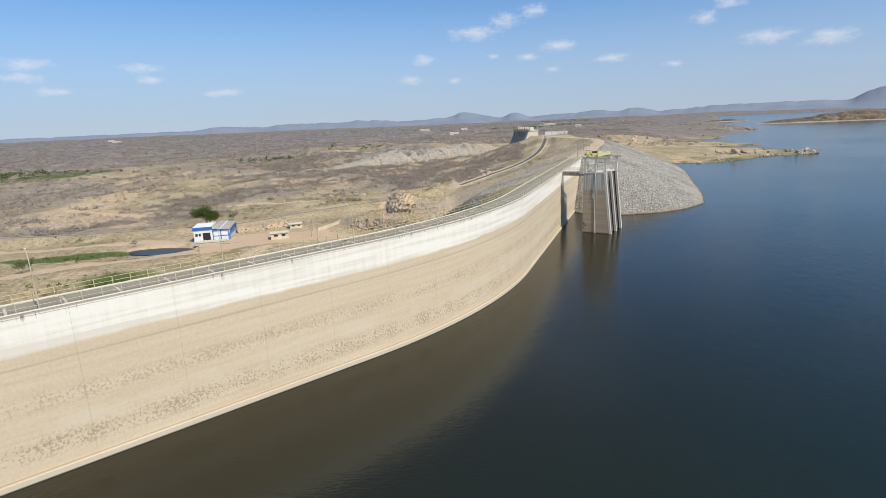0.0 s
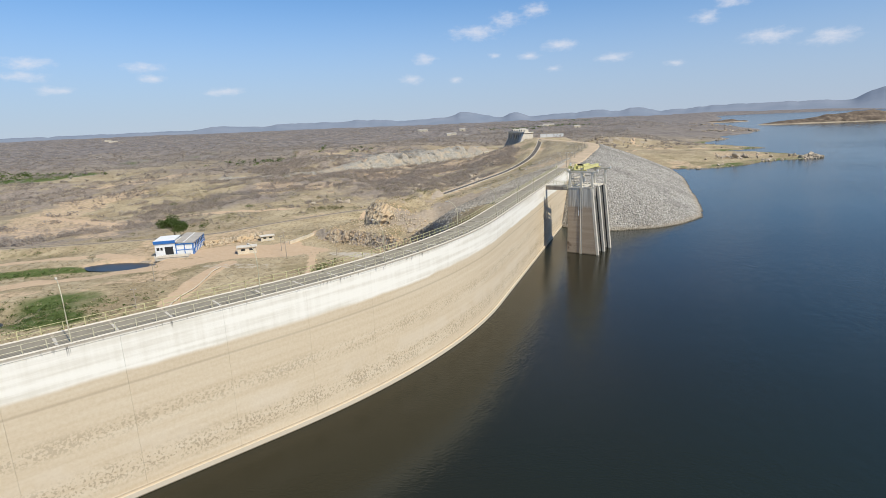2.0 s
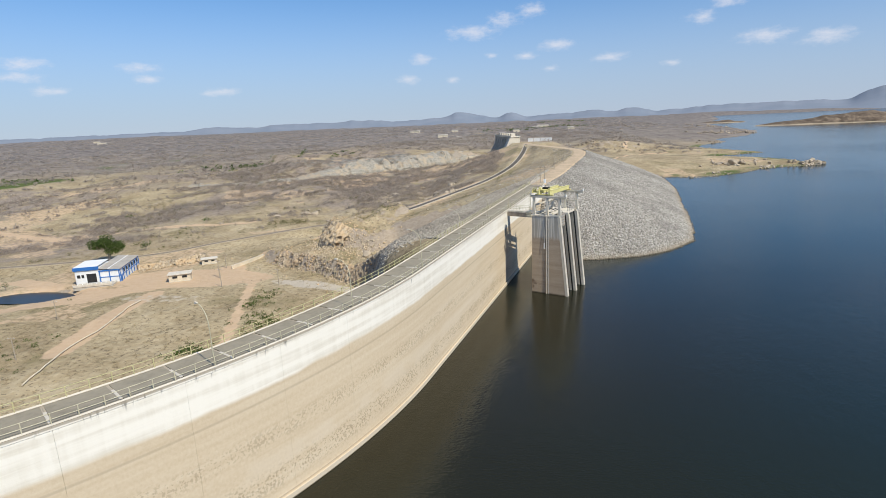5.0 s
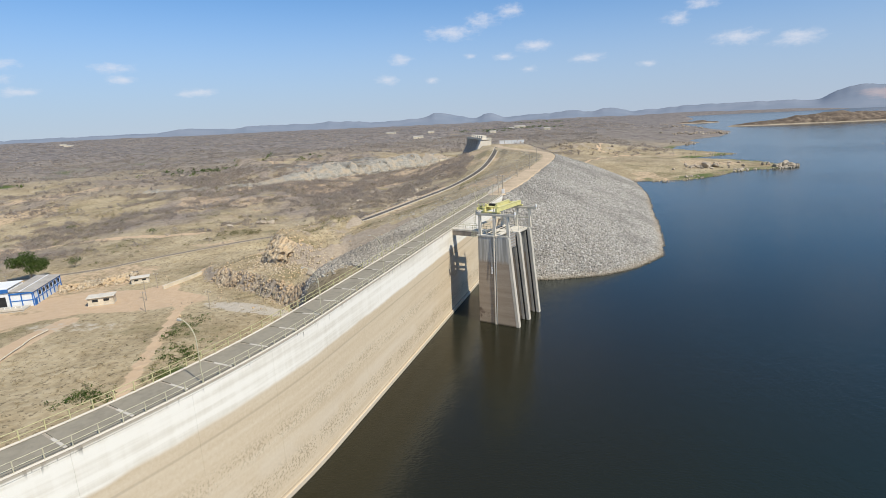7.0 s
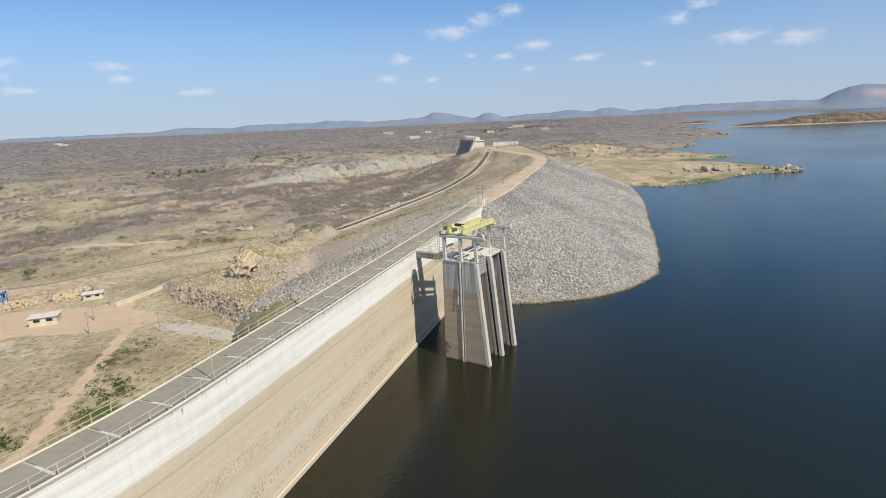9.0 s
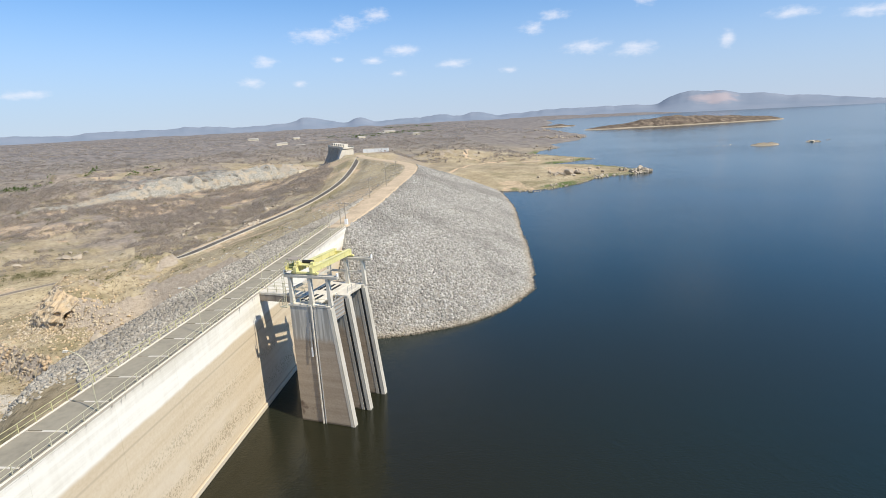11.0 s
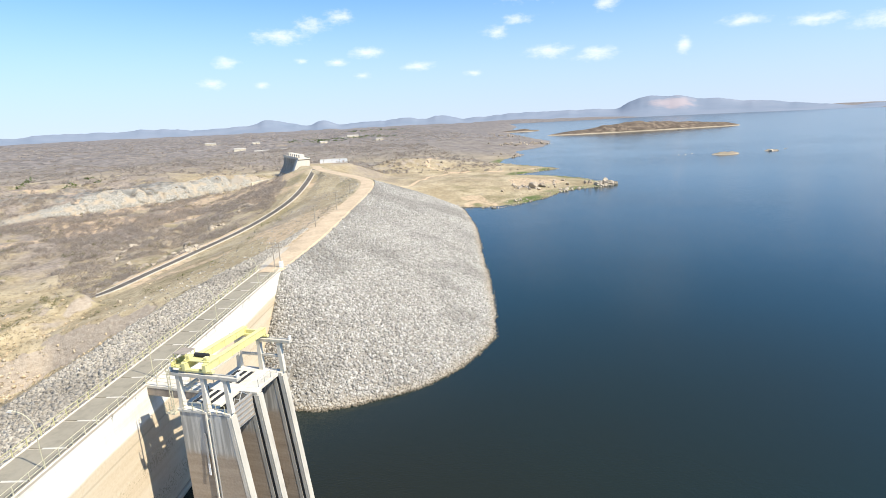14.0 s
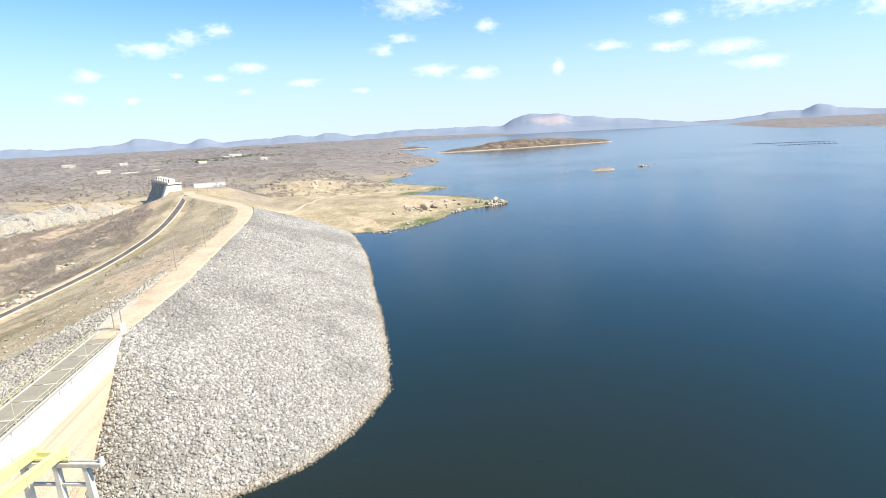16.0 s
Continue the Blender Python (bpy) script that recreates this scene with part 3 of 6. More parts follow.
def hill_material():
    # aerial haze is painted into the base colour as pale blue-grey
    m = Mat("haze_tinted_hills", 1.0, spec=0.0)
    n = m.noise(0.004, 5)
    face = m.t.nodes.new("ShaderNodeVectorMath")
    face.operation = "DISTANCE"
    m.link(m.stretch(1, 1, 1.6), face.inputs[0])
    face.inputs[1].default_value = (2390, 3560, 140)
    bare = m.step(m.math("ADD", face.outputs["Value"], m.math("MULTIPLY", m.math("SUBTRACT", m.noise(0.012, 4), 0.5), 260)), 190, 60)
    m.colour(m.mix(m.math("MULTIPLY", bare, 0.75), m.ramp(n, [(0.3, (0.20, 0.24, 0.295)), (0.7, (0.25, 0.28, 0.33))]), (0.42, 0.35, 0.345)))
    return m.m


def isle_material():
    """Brown scrub over rock, with a pale stony rim at the water."""
    m = Mat("island_scrub", 0.97, spec=0.1)
    col = m.ramp(m.noise(0.09, 6, rough=0.7), [(0.36, (0.085, 0.066, 0.05)), (0.52, (0.155, 0.12, 0.09)), (0.70, (0.31, 0.245, 0.175))])
    rim = m.math("SUBTRACT", 1.0, m.step(m.math("ADD", m.z(), m.math("MULTIPLY", m.noise(0.03, 4), 4.0)), 2.6, 4.6))
    m.colour(m.mix(rim, col, m.mix(m.noise(0.2, 4), (0.34, 0.27, 0.19), (0.52, 0.44, 0.33))))
    m.bump(m.noise(0.12, 5), 1.0, 3.0)
    return m.m


M_ISLE = isle_material()
M_GROUND, M_WATER, M_DAM, M_HILL = ground_material(), water_material(), dam_material(), hill_material()
M_CONC = concrete("cast_concrete", (0.56, 0.515, 0.43), 0.66)
M_CONC_D = concrete("stained_concrete", (0.34, 0.29, 0.235), 0.55)
M_CONC_W = concrete("bright_concrete", (0.69, 0.63, 0.52), 0.72)
M_DECK = concrete("crest_road_concrete", (0.315, 0.28, 0.21), 0.7)
M_JOINT = concrete("pale_joint_mortar", (0.62, 0.57, 0.475), 0.85)
M_STONE = stone_material("rockfill_stone", (0.20, 0.188, 0.165), (0.515, 0.488, 0.437), True)
M_RIPRAP = stone_material("pale_riprap", (0.25, 0.222, 0.178), (0.53, 0.48, 0.395))
# bed kept darker than the stones: the gaps' shade is in its colour
M_BANK = stone_material("shaded_rockfill_bed", (0.15, 0.135, 0.11), (0.34, 0.31, 0.26), True)
M_BOULDER = stone_material("granite_boulder", (0.23, 0.185, 0.135), (0.47, 0.395, 0.30))
M_OUTCROP = rockface_material("weathered_rock", (0.24, 0.18, 0.12), (0.62, 0.51, 0.36), (0.52, 0.385, 0.245))
M_OCHRE = rockface_material("ochre_rock", (0.27, 0.21, 0.14), (0.64, 0.535, 0.385), (0.58, 0.43, 0.265))
M_SLAB = rockface_material("quarried_slab", (0.17, 0.155, 0.125), (0.43, 0.405, 0.345), (0.42, 0.345, 0.25))
M_ORANGE = plain("laterite_road", (0.55, 0.425, 0.285), 0.97, grain=1.2, vary=0.2)
M_ASPHALT = plain("old_asphalt", (0.135, 0.118, 0.098), 0.9, grain=1.5, vary=0.3)
M_SHOULDER = plain("dusty_shoulder", (0.44, 0.37, 0.27), 0.95, grain=2)
M_DUSTY = plain("dusty_asphalt", (0.27, 0.22, 0.16), 0.95, grain=1.5, vary=0.25)
M_POND = plain("murky_pond_water", (0.022, 0.024, 0.02), 0.3, grain=0.6, vary=0.2, spec=0.4)
M_KERB = plain("whitewashed_kerb", (0.54, 0.48, 0.385), 0.9, grain=2)
M_YELLOW = plain("faded_yellow_paint", (0.53, 0.49, 0.26), 0.6, grain=8)
M_CRANE = plain("crane_yellow_paint", (0.72, 0.66, 0.29), 0.45, grain=3, vary=0.12)
M_RAILW = plain("weathered_pale_paint", (0.57, 0.52, 0.365), 0.65, grain=8)
M_STEEL = plain("galvanised_steel", (0.42, 0.41, 0.385), 0.55, 0.2, grain=10)
M_DARK = plain("dark_opening", (0.03, 0.03, 0.03), 0.8)
M_WHITE = plain("white_wall_paint", (0.80, 0.80, 0.78), 0.75, grain=2, vary=0.06)
M_BLUE = plain("blue_wall_paint", (0.035, 0.16, 0.46), 0.65, grain=3, vary=0.15)
M_ROOFG = plain("grey_sheet_roof", (0.46, 0.42, 0.36), 0.7, grain=2, vary=0.2)
M_CREAM = plain("cream_plaster", (0.66, 0.58, 0.44), 0.85, grain=3)
M_WOOD = plain("grey_pole_wood", (0.42, 0.36, 0.28), 0.9, grain=5)
M_TWIG = twig_material("leafless_scrub", (0.255, 0.215, 0.178), (0.56, 0.48, 0.395))
M_OLIVE = twig_material("olive_scrub", (0.135, 0.13, 0.058), (0.30, 0.275, 0.14))
M_TUFT = twig_material("dry_grass_tufts", (0.30, 0.235, 0.14), (0.54, 0.45, 0.29))
M_LEAF = twig_material("green_leaves", (0.045, 0.078, 0.02), (0.165, 0.22, 0.065))
M_GATE = plain("dark_gate_steel", (0.055, 0.06, 0.065), 0.6, 0.3, grain=1)

# ---------------------------------------------------------------- ground
nx, ny = len(GX), len(GY)
gv = np.stack([MX.ravel(), MY.ravel(), GZ.ravel()], 1)
idx = np.arange(nx * ny).reshape(ny, nx)
gf = np.stack([idx[:-1, :-1].ravel(), idx[:-1, 1:].ravel(), idx[1:, 1:].ravel(), idx[1:, :-1].ravel()], 1)
me = big_mesh("ground", gv, gf, M_GROUND)
me.polygons.foreach_set("use_smooth", np.ones(len(me.polygons), bool))
X, Y = MX, MY
TRACKS = [([(-70, 296), (-73, 268), (-82, 247), (-86, 232), (-71, 217), (-67, 205), (-61.5, 188), (-54, 164), (-48, 142)], 1.3), ([(-86, 230), (-102, 209), (-114, 201), (-126, 194), (-152, 180), (-172, 164)], 5.0),
          ([(-97, 200), (-96, 180), (-91, 154)], 3.0), ([(-262, 219), (-202, 209), (-162, 218), (-140, 209)], 3.0), ([(165, 712), (143, 657), (130, 607), (146, 571), (208, 557)], 1.8),
          ([(146, 572), (116, 526), (94, 476), (68, 428)], 1.2), ([(-300, 335), (-220, 305), (-182, 325), (-122, 323)], 2.5), ([(-30, 300), (-15, 330), (0, 358)], 4.0)]
dirt = np.zeros(X.shape)
for pts, w in TRACKS:
    dirt = np.maximum(dirt, 1 - sstep(w * 0.5, w * 1.6, poly_dist(X, Y, pts)[0]))
dirt = np.maximum(dirt, 1 - sstep(0.8, 1.25, np.hypot((X + 94) / 28, (Y - 218) / 11)))
dirt = np.maximum(dirt, 0.8 * (1 - sstep(0.7, 1.3, np.hypot((X + 124) / 16, (Y - 198) / 9))))
dirt = np.maximum(dirt, 0.5 * (fbm(X, Y, 60, 31) > 0.62) * (np.hypot(X, Y) < 620))
db_bank = poly_dist(X, Y, BANK)[0]
green = 0.72 * (1 - sstep(0.5, 1.3, np.hypot((X + 177) / 40, (Y - 195.5 - (X + 177) * 0.12) / 5.0)))
green = np.maximum(green, 0.8 - 0.8 * sstep(0.6, 1.3, np.hypot((X + 488) / 75, (Y - 512 - (X + 488) * 0.55) / 32)))
green = np.maximum(green, 0.42 * (1 - sstep(10, 40, poly_dist(X, Y, [(-434, 593), (-510, 717), (-519, 800), (-518, 937)])[0])))
green = np.maximum(green, 0.62 * (1 - sstep(0.3, 1.3, np.hypot((X + 124) / 22, (Y - 155) / 14))))
green = np.maximum(green, 0.78 * (1 - sstep(0.4, 1.2, np.hypot((X + 117) / 15, (Y - 140) / 12))))
green = np.maximum(green, 0.6 * (1 - sstep(0.3, 1.2, np.hypot((X + 46) / 8, (Y - 167) / 7))))
ds = poly_dist(X, Y, SHORE)[0]
green = np.maximum(green, 0.58 * (1 - sstep(4, 18, ds)) * (Y < 720) * (Y > 386) * sstep(112, 120, X))
gy_, gx_ = np.gradient(GZ, GY, GX)
steep = np.hypot(gx_, gy_)
rock = sstep(0.45, 1.0, steep) * (DAM_D > 20) * (db_bank > 16) * (poly_dist(X, Y, ROAD_XY)[0] > 12)
rock = np.maximum(rock, 0.62 * sstep(0.02, 0.10, steep) * np.exp(-((X + 118) / 110) ** 2 - ((Y - 560) / 45) ** 2))
rock = np.maximum(rock, 0.55 * np.exp(-((X - 100) / 70) ** 2 - ((Y - 607) / 16) ** 2))
rock = np.maximum(rock, 0.36 * (fbm(X, Y, 110, 41) > 0.6))
rock = np.maximum(rock, 0.48 * np.exp(-((X + 40) / 20) ** 2 - ((Y - 252) / 18) ** 2))
db = poly_dist(X, Y, BANK)[0]
strip = np.clip(5 + (Y - 148) * 0.9, 0, 23)
gravel = 0.95 * (1 - sstep(0.8, 1.15, (DAM_D + 5 * (fbm(X, Y, 15, 8) - 0.5)) / (strip + 0.01))) * sstep(146, 154, Y) * (X < 45)
gravel = np.maximum(gravel, 0.75 * (1 - sstep(0.6, 1.25, np.hypot((X + 46 + 0.5 * (Y - 208)) / 17, (Y - 208 + 0.35 * (X + 46)) / 4.5))))
gravel = np.maximum(gravel, 0.5 * (1 - sstep(0.5, 1.2, np.hypot((X + 92) / 22, (Y - 195) / 6))))
gravel = np.maximum(gravel, 0.44 * (1 - sstep(6, 26, db)) * (Y > 225))
scrub = sstep(0.36, 0.56, fbm(X, Y, 130, 51)) * sstep(225, 330, Y + 0.25 * np.abs(X)) * (1 - 0.75 * sstep(60, 110, X) * (Y < 640))
scrub = np.maximum(scrub, 0.55 * sstep(600, 1200, np.hypot(X, Y)) + 0.45 * sstep(1500, 3000, np.hypot(X, Y)))
scrub = scrub * sstep(14, 30, db) * sstep(10, 24, poly_dist(X, Y, ROAD_XY)[0])
thicket = sstep(560, 820, np.hypot(X, Y - 60)) * (0.75 + 0.25 * sstep(900, 1500, np.hypot(X, Y)))
thicket = np.maximum(thicket, 0.85 * np.exp(-((X - 120) / 130) ** 2 - ((Y - 690) / 60) ** 2))
thicket = thicket * (1 - 0.9 * np.clip(dirt, 0, 1)) * (1 - 0.9 * np.exp(-((X + 118) / 110) ** 2 - ((Y - 560) / 50) ** 2))
quarry = np.exp(-((X + 118) / 110) ** 2 - ((Y - 560) / 60) ** 2)
for key, v in (("quarry", quarry), ("thicket", thicket), ("dirt", dirt), ("green", green), ("rock", rock), ("gravel", gravel), ("scrub", scrub)):
    put_attr(me, key, np.clip(v, 0, 1).ravel())
tagged(new("ground", me), "dry tan scrubland soil with bare patches and tracks", "ground", kind="structure")

# ---------------------------------------------------------------- lake
LAKE_SHEET = [dam(s, 1.5)[:2] for s in np.linspace(0, S3, 40)] + [(29, 240), (36, 264), (49, 325), (57, 390), (70, 410), (92, 448), (106, 526), (124, 640), (160, 800), (280, 1080), (350, 1380), (440, 1900), (650, 2450), (900, 3400), (1300, 4500), (4300, 4500), (4500, -1900), (-900, -1900), (-500, -400)]
bm = bmesh.new()
bm.faces.new([bm.verts.new((x, y, 0)) for x, y in LAKE_SHEET])
bmesh.ops.triangulate(bm, faces=bm.faces)
bmesh.ops.recalc_face_normals(bm, faces=bm.faces)
if sum(f.normal.z for f in bm.faces) < 0:
    bmesh.ops.reverse_faces(bm, faces=bm.faces)
water = part("water", bm, M_WATER)
tagged(water, "dark blue-green rippled reservoir water", "water", kind="structure")


# ---------------------------------------------------------------- distant hills
HILLS = [(-28.3, 18, 1.6), (-21, 20, 5), (-14.2, 24, 3), (-7, 16, 2.5), (-4.4, 48, 1.5), (-2.6, 14, 1.2), (0.7, 30, 1.0), (4.8, 10, 2), (8.6, 28, 1.5),
         (12.3, 34, 1.3), (20.5, 24, 3.5), (26, 20, 3), (31.3, 84, 1.7), (33.9, 74, 1.7), (36.8, 52, 2.0), (40.6, 30, 2.4), (53.6, 18, 2.6), (55.9, 40, 0.8), (57.6, 18, 1.6)]


def hill_profile(a):
    z = 44 + 4 * (fbm(a * 10, 0 * a, 60, 81, 3) - 0.5) + 18 * (fbm(a * 10, 0 * a, 11, 83, 5) - 0.5) - 30 * np.exp(-((a - 47.5) / 3.0) ** 2)
    for c, h, w in HILLS:
        z = z + h * np.exp(-np.abs((a - c) / w + 0.55 * (fbm(a * 10, 0 * a, 9, 85, 4) - 0.5)) ** 2.4)
    return z + 12 * sstep(75, 95, np.abs(a))


az = np.arange(-180, 180.01, 0.2)
rr = np.linspace(3880, 4680, 15)
A, R = np.meshgrid(az, rr)
HX, HY = R * np.sin(np.radians(A)), R * np.cos(np.radians(A))
rise = np.interp(rr, [3880, 4000, 4200, 4450, 4560, 4680], [-0.3, 0.08, 0.42, 1.0, 0.85, 0.3])[:, None]
HZ = hill_profile(A) * rise * (1 + 0.5 * (fbm(HX, HY, 240, 5, 4) - 0.5) * np.clip((1 - rise) * 4, 0, 1))
hv = np.stack([HX.ravel(), HY.ravel(), HZ.ravel()], 1)
ii = np.arange(A.size).reshape(A.shape)
hf = np.stack([ii[:-1, :-1].ravel(), ii[:-1, 1:].ravel(), ii[1:, 1:].ravel(), ii[1:, :-1].ravel()], 1)
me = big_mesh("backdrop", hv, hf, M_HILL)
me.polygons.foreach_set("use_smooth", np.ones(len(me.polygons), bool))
tagged(new("backdrop", me), "far ridge of low hills on the horizon, tinted haze blue-grey", "hills", kind="structure")

# ---------------------------------------------------------------- dam
dam_root = thing("dam_wall", pose(0, 0, 0), "curved pale concrete gravity dam with whitewashed top band", "dam", kind="structure")
DECK_W = 5.0
JOINTS = list(np.arange(0, S3 - 6, 10.2)) + [S3]
for s0, s1 in zip(JOINTS, JOINTS[1:]):
    ss = np.linspace(s0 + 0.006, s1 - 0.006, 6)
    verts, faces = [], []
    prof = [(-0.35, -12.0), (-0.35, 0.0), (-0.35, 0.68), (-0.03, 0.76), (0.0, 0.95), (0.0, 14.0), (0.0, CREST - 0.35), (-0.05, CREST - 0.3), (-0.05, CREST + 0.0), (DECK_W, CREST + 0.0), (DECK_W + 0.1, CREST - 0.4), (DECK_W + 8.0, -12.0)]
    for s in ss:
        for off, z in prof:
            x, y, h = dam(s, off)
            verts.append((x, y, z))
    k = len(prof)
    for i in range(len(ss) - 1):
        for j in range(k):
            faces.append((i * k + j, i * k + (j + 1) % k, (i + 1) * k + (j + 1) % k, (i + 1) * k + j))
    faces.append(tuple(range(k))[::-1])
    faces.append(tuple((len(ss) - 1) * k + j for j in range(k)))
    me = mesh_data("dam_block", verts, faces, M_DAM)
    b = bmesh.new()
    b.from_mesh(me)
    bmesh.ops.recalc_face_normals(b, faces=b.faces)
    b.to_mesh(me)
    b.free()
    part("dam_block", me, M_DAM, dam_root)
# crest road slabs
road_root = thing("crest_road", pose(0, 0, 0), "narrow grey concrete road along the dam crest", "road", kind="structure")
SLAB = np.arange(0, S3 - 4, 5.1)
for s0 in SLAB:
    s1 = min(s0 + 5.1, S3)
    for a, b_, mat, nm, top in ((s0 + 0.15, s1 - 0.15, M_DECK, "slab", 0.10), (s1 - 0.13, s1 + 0.13, M_JOINT, "joint_strip", 0.105)):
        if b_ > S3:
            continue
        lo, hi = (0.32, 4.45) if nm == "slab" else (0.6, 3.0)
        v = []
        for s in (a, (a + b_) / 2, b_):
            for off in (lo, hi):
                x, y, h = dam(s, off)
                v += [(x, y, CREST - 0.05), (x, y, CREST + top)]
        f = []
        for i in range(2):
            o = i * 4
            f += [(o + 1, o + 3, o + 7, o + 5), (o, o + 1, o + 5, o + 4), (o + 2, o + 6, o + 7, o + 3)]
        f += [(0, 2, 3, 1), (8, 9, 11, 10)]
        part(nm, mesh_data(nm, v, f, mat), mat, road_root)

# ---------------------------------------------------------------- rockfill embankment
NA, NB = 220, 46
top = spline([(28.3, 228.3), (28.4, 228.5), (28.6, 228.8), (28.9, 229.2), (29.3, 229.8), (29.9, 231.2), (30.9, 234), (32.2, 239), (34.5, 247), (37.3, 258), (42.4, 280), (47.4, 304), (57.4, 350), (62.6, 384), (63.4, 402)], 16)
low = spline(FILL_EDGE, 16)
u = np.linspace(0, len(top) - 1, NA)
top = np.stack([np.interp(u, np.arange(len(top)), top[:, k]) for k in (0, 1)], 1)
low = np.stack([np.interp(u, np.arange(len(low)), low[:, k]) for k in (0, 1)], 1)


def fill_point(a, b):
    """A point of the rockfill face: a along it (0..NA-1), b from the crest (0) to the water (1) and on below it."""
    i = np.clip(np.floor(a).astype(int), 0, NA - 2)
    f = (a - i)[:, None]
    t, l = top[i] * (1 - f) + top[i + 1] * f, low[i] * (1 - f) + low[i + 1] * f
    p = t + (l - t) * b[:, None]
    z = 18.25 * (1 - b) + 0.9 * np.sin(np.clip(b, 0, 1) * np.pi) * sstep(40, 120, a)
    z = z + (fbm(p[:, 0], p[:, 1], 9, 77, 3) - 0.5) * 0.7 * np.clip(b * 8, 0, 1)
    return np.stack([p[:, 0], p[:, 1], z], 1)


aa, bb = np.meshgrid(np.arange(NA, dtype=float), np.linspace(0, 1.12, NB))
fv = fill_point(aa.ravel(), bb.ravel())
ii = np.arange(NA * NB).reshape(NB, NA)
ff = np.stack([ii[:-1, :-1].ravel(), ii[1:, :-1].ravel(), ii[1:, 1:].ravel(), ii[:-1, 1:].ravel()], 1)
tagged(new("rockfill_embankment", big_mesh("rockfill_embankment", fv, ff, M_BANK)), "sloping grey rockfill embankment beside the dam", "embankment", kind="structure")


def shard():
    """A rough block of eight corners, from which stones are broken."""
    b = bmesh.new()
    bmesh.ops.create_cube(b, size=1.5)
    bmesh.ops.triangulate(b, faces=b.faces)
    v = np.array([x.co[:] for x in b.verts])
    f = np.array([[x.index for x in p.verts] for p in b.faces])
    b.free()
    return v, f


SHARD_V, SHARD_F = shard()


def stones(rng, centres, sizes, squash=0.7, rough=0.34):
    """Many angular stones in one mesh, each turned and tilted its own way."""
    n = len(centres)
    k = len(SHARD_V)
    v = SHARD_V[None] + rng.uniform(-rough, rough, (n, k, 3))
    v = v * rng.uniform(0.6, 1.25, (n, 1, 3)) * np.array([1, 1, squash])
    for i, j, lim in ((0, 2, 0.9), (1, 2, 0.9), (0, 1, np.pi)):
        ang = rng.uniform(-lim, lim, n)[:, None]
        c, s = np.cos(ang), np.sin(ang)
        p, q = v[..., i] * c - v[..., j] * s, v[..., i] * s + v[..., j] * c
        v[..., i], v[..., j] = p, q
    v = v * np.asarray(sizes)[:, None, None] + np.asarray(centres)[:, None]
    f = SHARD_F[None] + (np.arange(n) * k)[:, None, None]
    return v.reshape(-1, 3), f.reshape(-1, 3)


rng = np.random.default_rng(7)
NS = 90000
wid = np.hypot(*(low - top).T) * np.hypot(*np.gradient(low, axis=0).T)
cum = np.cumsum(wid) / wid.sum()
a = np.interp(rng.uniform(0, 1, NS), cum, np.arange(NA))
b = np.where(rng.uniform(0, 1, NS) < 0.9, rng.uniform(0, 1, NS) ** 0.72, rng.uniform(0.93, 1.03, NS))
pc = fill_point(a, b)
sz = 0.14 + 0.25 * rng.uniform(0, 1, NS) ** 2.4
sv, sf = stones(rng, pc, sz, 0.75, 0.4)
tagged(new("rockfill_stones", big_mesh("rockfill_stones", sv, sf, M_STONE)), "loose angular grey stones covering the embankment", "stones", kind="stuff")

# stones on the valley side below the crest
n = 20000
s_ = rng.uniform(S1 + 74, S3 + 1, n)
p = np.array([dam(s, 0)[:2] for s in s_])
o_ = 5.3 + np.clip((p[:, 1] - 146) * 0.9, 0.2, 20) * rng.uniform(0, 1, n) ** 1.25
p = np.array([dam(s, o)[:2] for s, o in zip(s_, o_)])
bl = np.array([b for b in BANK if b[1] < 275])
k_ = rng.uniform(0, 1, 6000) ** 1.4 * (len(bl) - 1.01)
i_ = k_.astype(int)
q = bl[i_] + (bl[i_ + 1] - bl[i_]) * (k_ - i_)[:, None]
w_ = 4.2 + 17 * (1 - k_ / len(bl)) * rng.uniform(0, 1, 6000)
p = np.vstack([p, q + np.column_stack([-0.975 * w_, 0.22 * w_])])
d_ = spline([(-26, 203), (-18, 184), (-11, 167), (-7, 158)], 12)
i_ = rng.integers(0, len(d_), 5200)
p = np.vstack([p, d_[i_] + rng.normal(0, 3.0, (5200, 2))])
bl = np.array([b for b in BANK if b[1] < 480])
i_ = rng.integers(0, len(bl), 2200)
w_ = 4.5 + 34 * rng.uniform(0, 1, 2200) ** 1.5
q = np.column_stack([bl[i_, 0] - w_, bl[i_, 1] + rng.uniform(-6, 6, 2200)])
q = q[(poly_dist(q[:, 0], q[:, 1], ROAD_XY)[0] > 4) & (poly_dist(q[:, 0], q[:, 1], BANK)[0] > 4)]
p = np.vstack([p, q])
p = p[poly_dist(p[:, 0], p[:, 1], DAM_LINE)[0] > 5.2]
n = len(p)
sv, sf = stones(rng, np.column_stack([p, gz(p[:, 0], p[:, 1]) + 0.02]), 0.13 + 0.24 * rng.uniform(0, 1, n) ** 2.2)
tagged(new("valley_stones", big_mesh("valley_stones", sv, sf, M_RIPRAP)), "loose grey stones on the valley slope below the crest", "stones", kind="stuff")


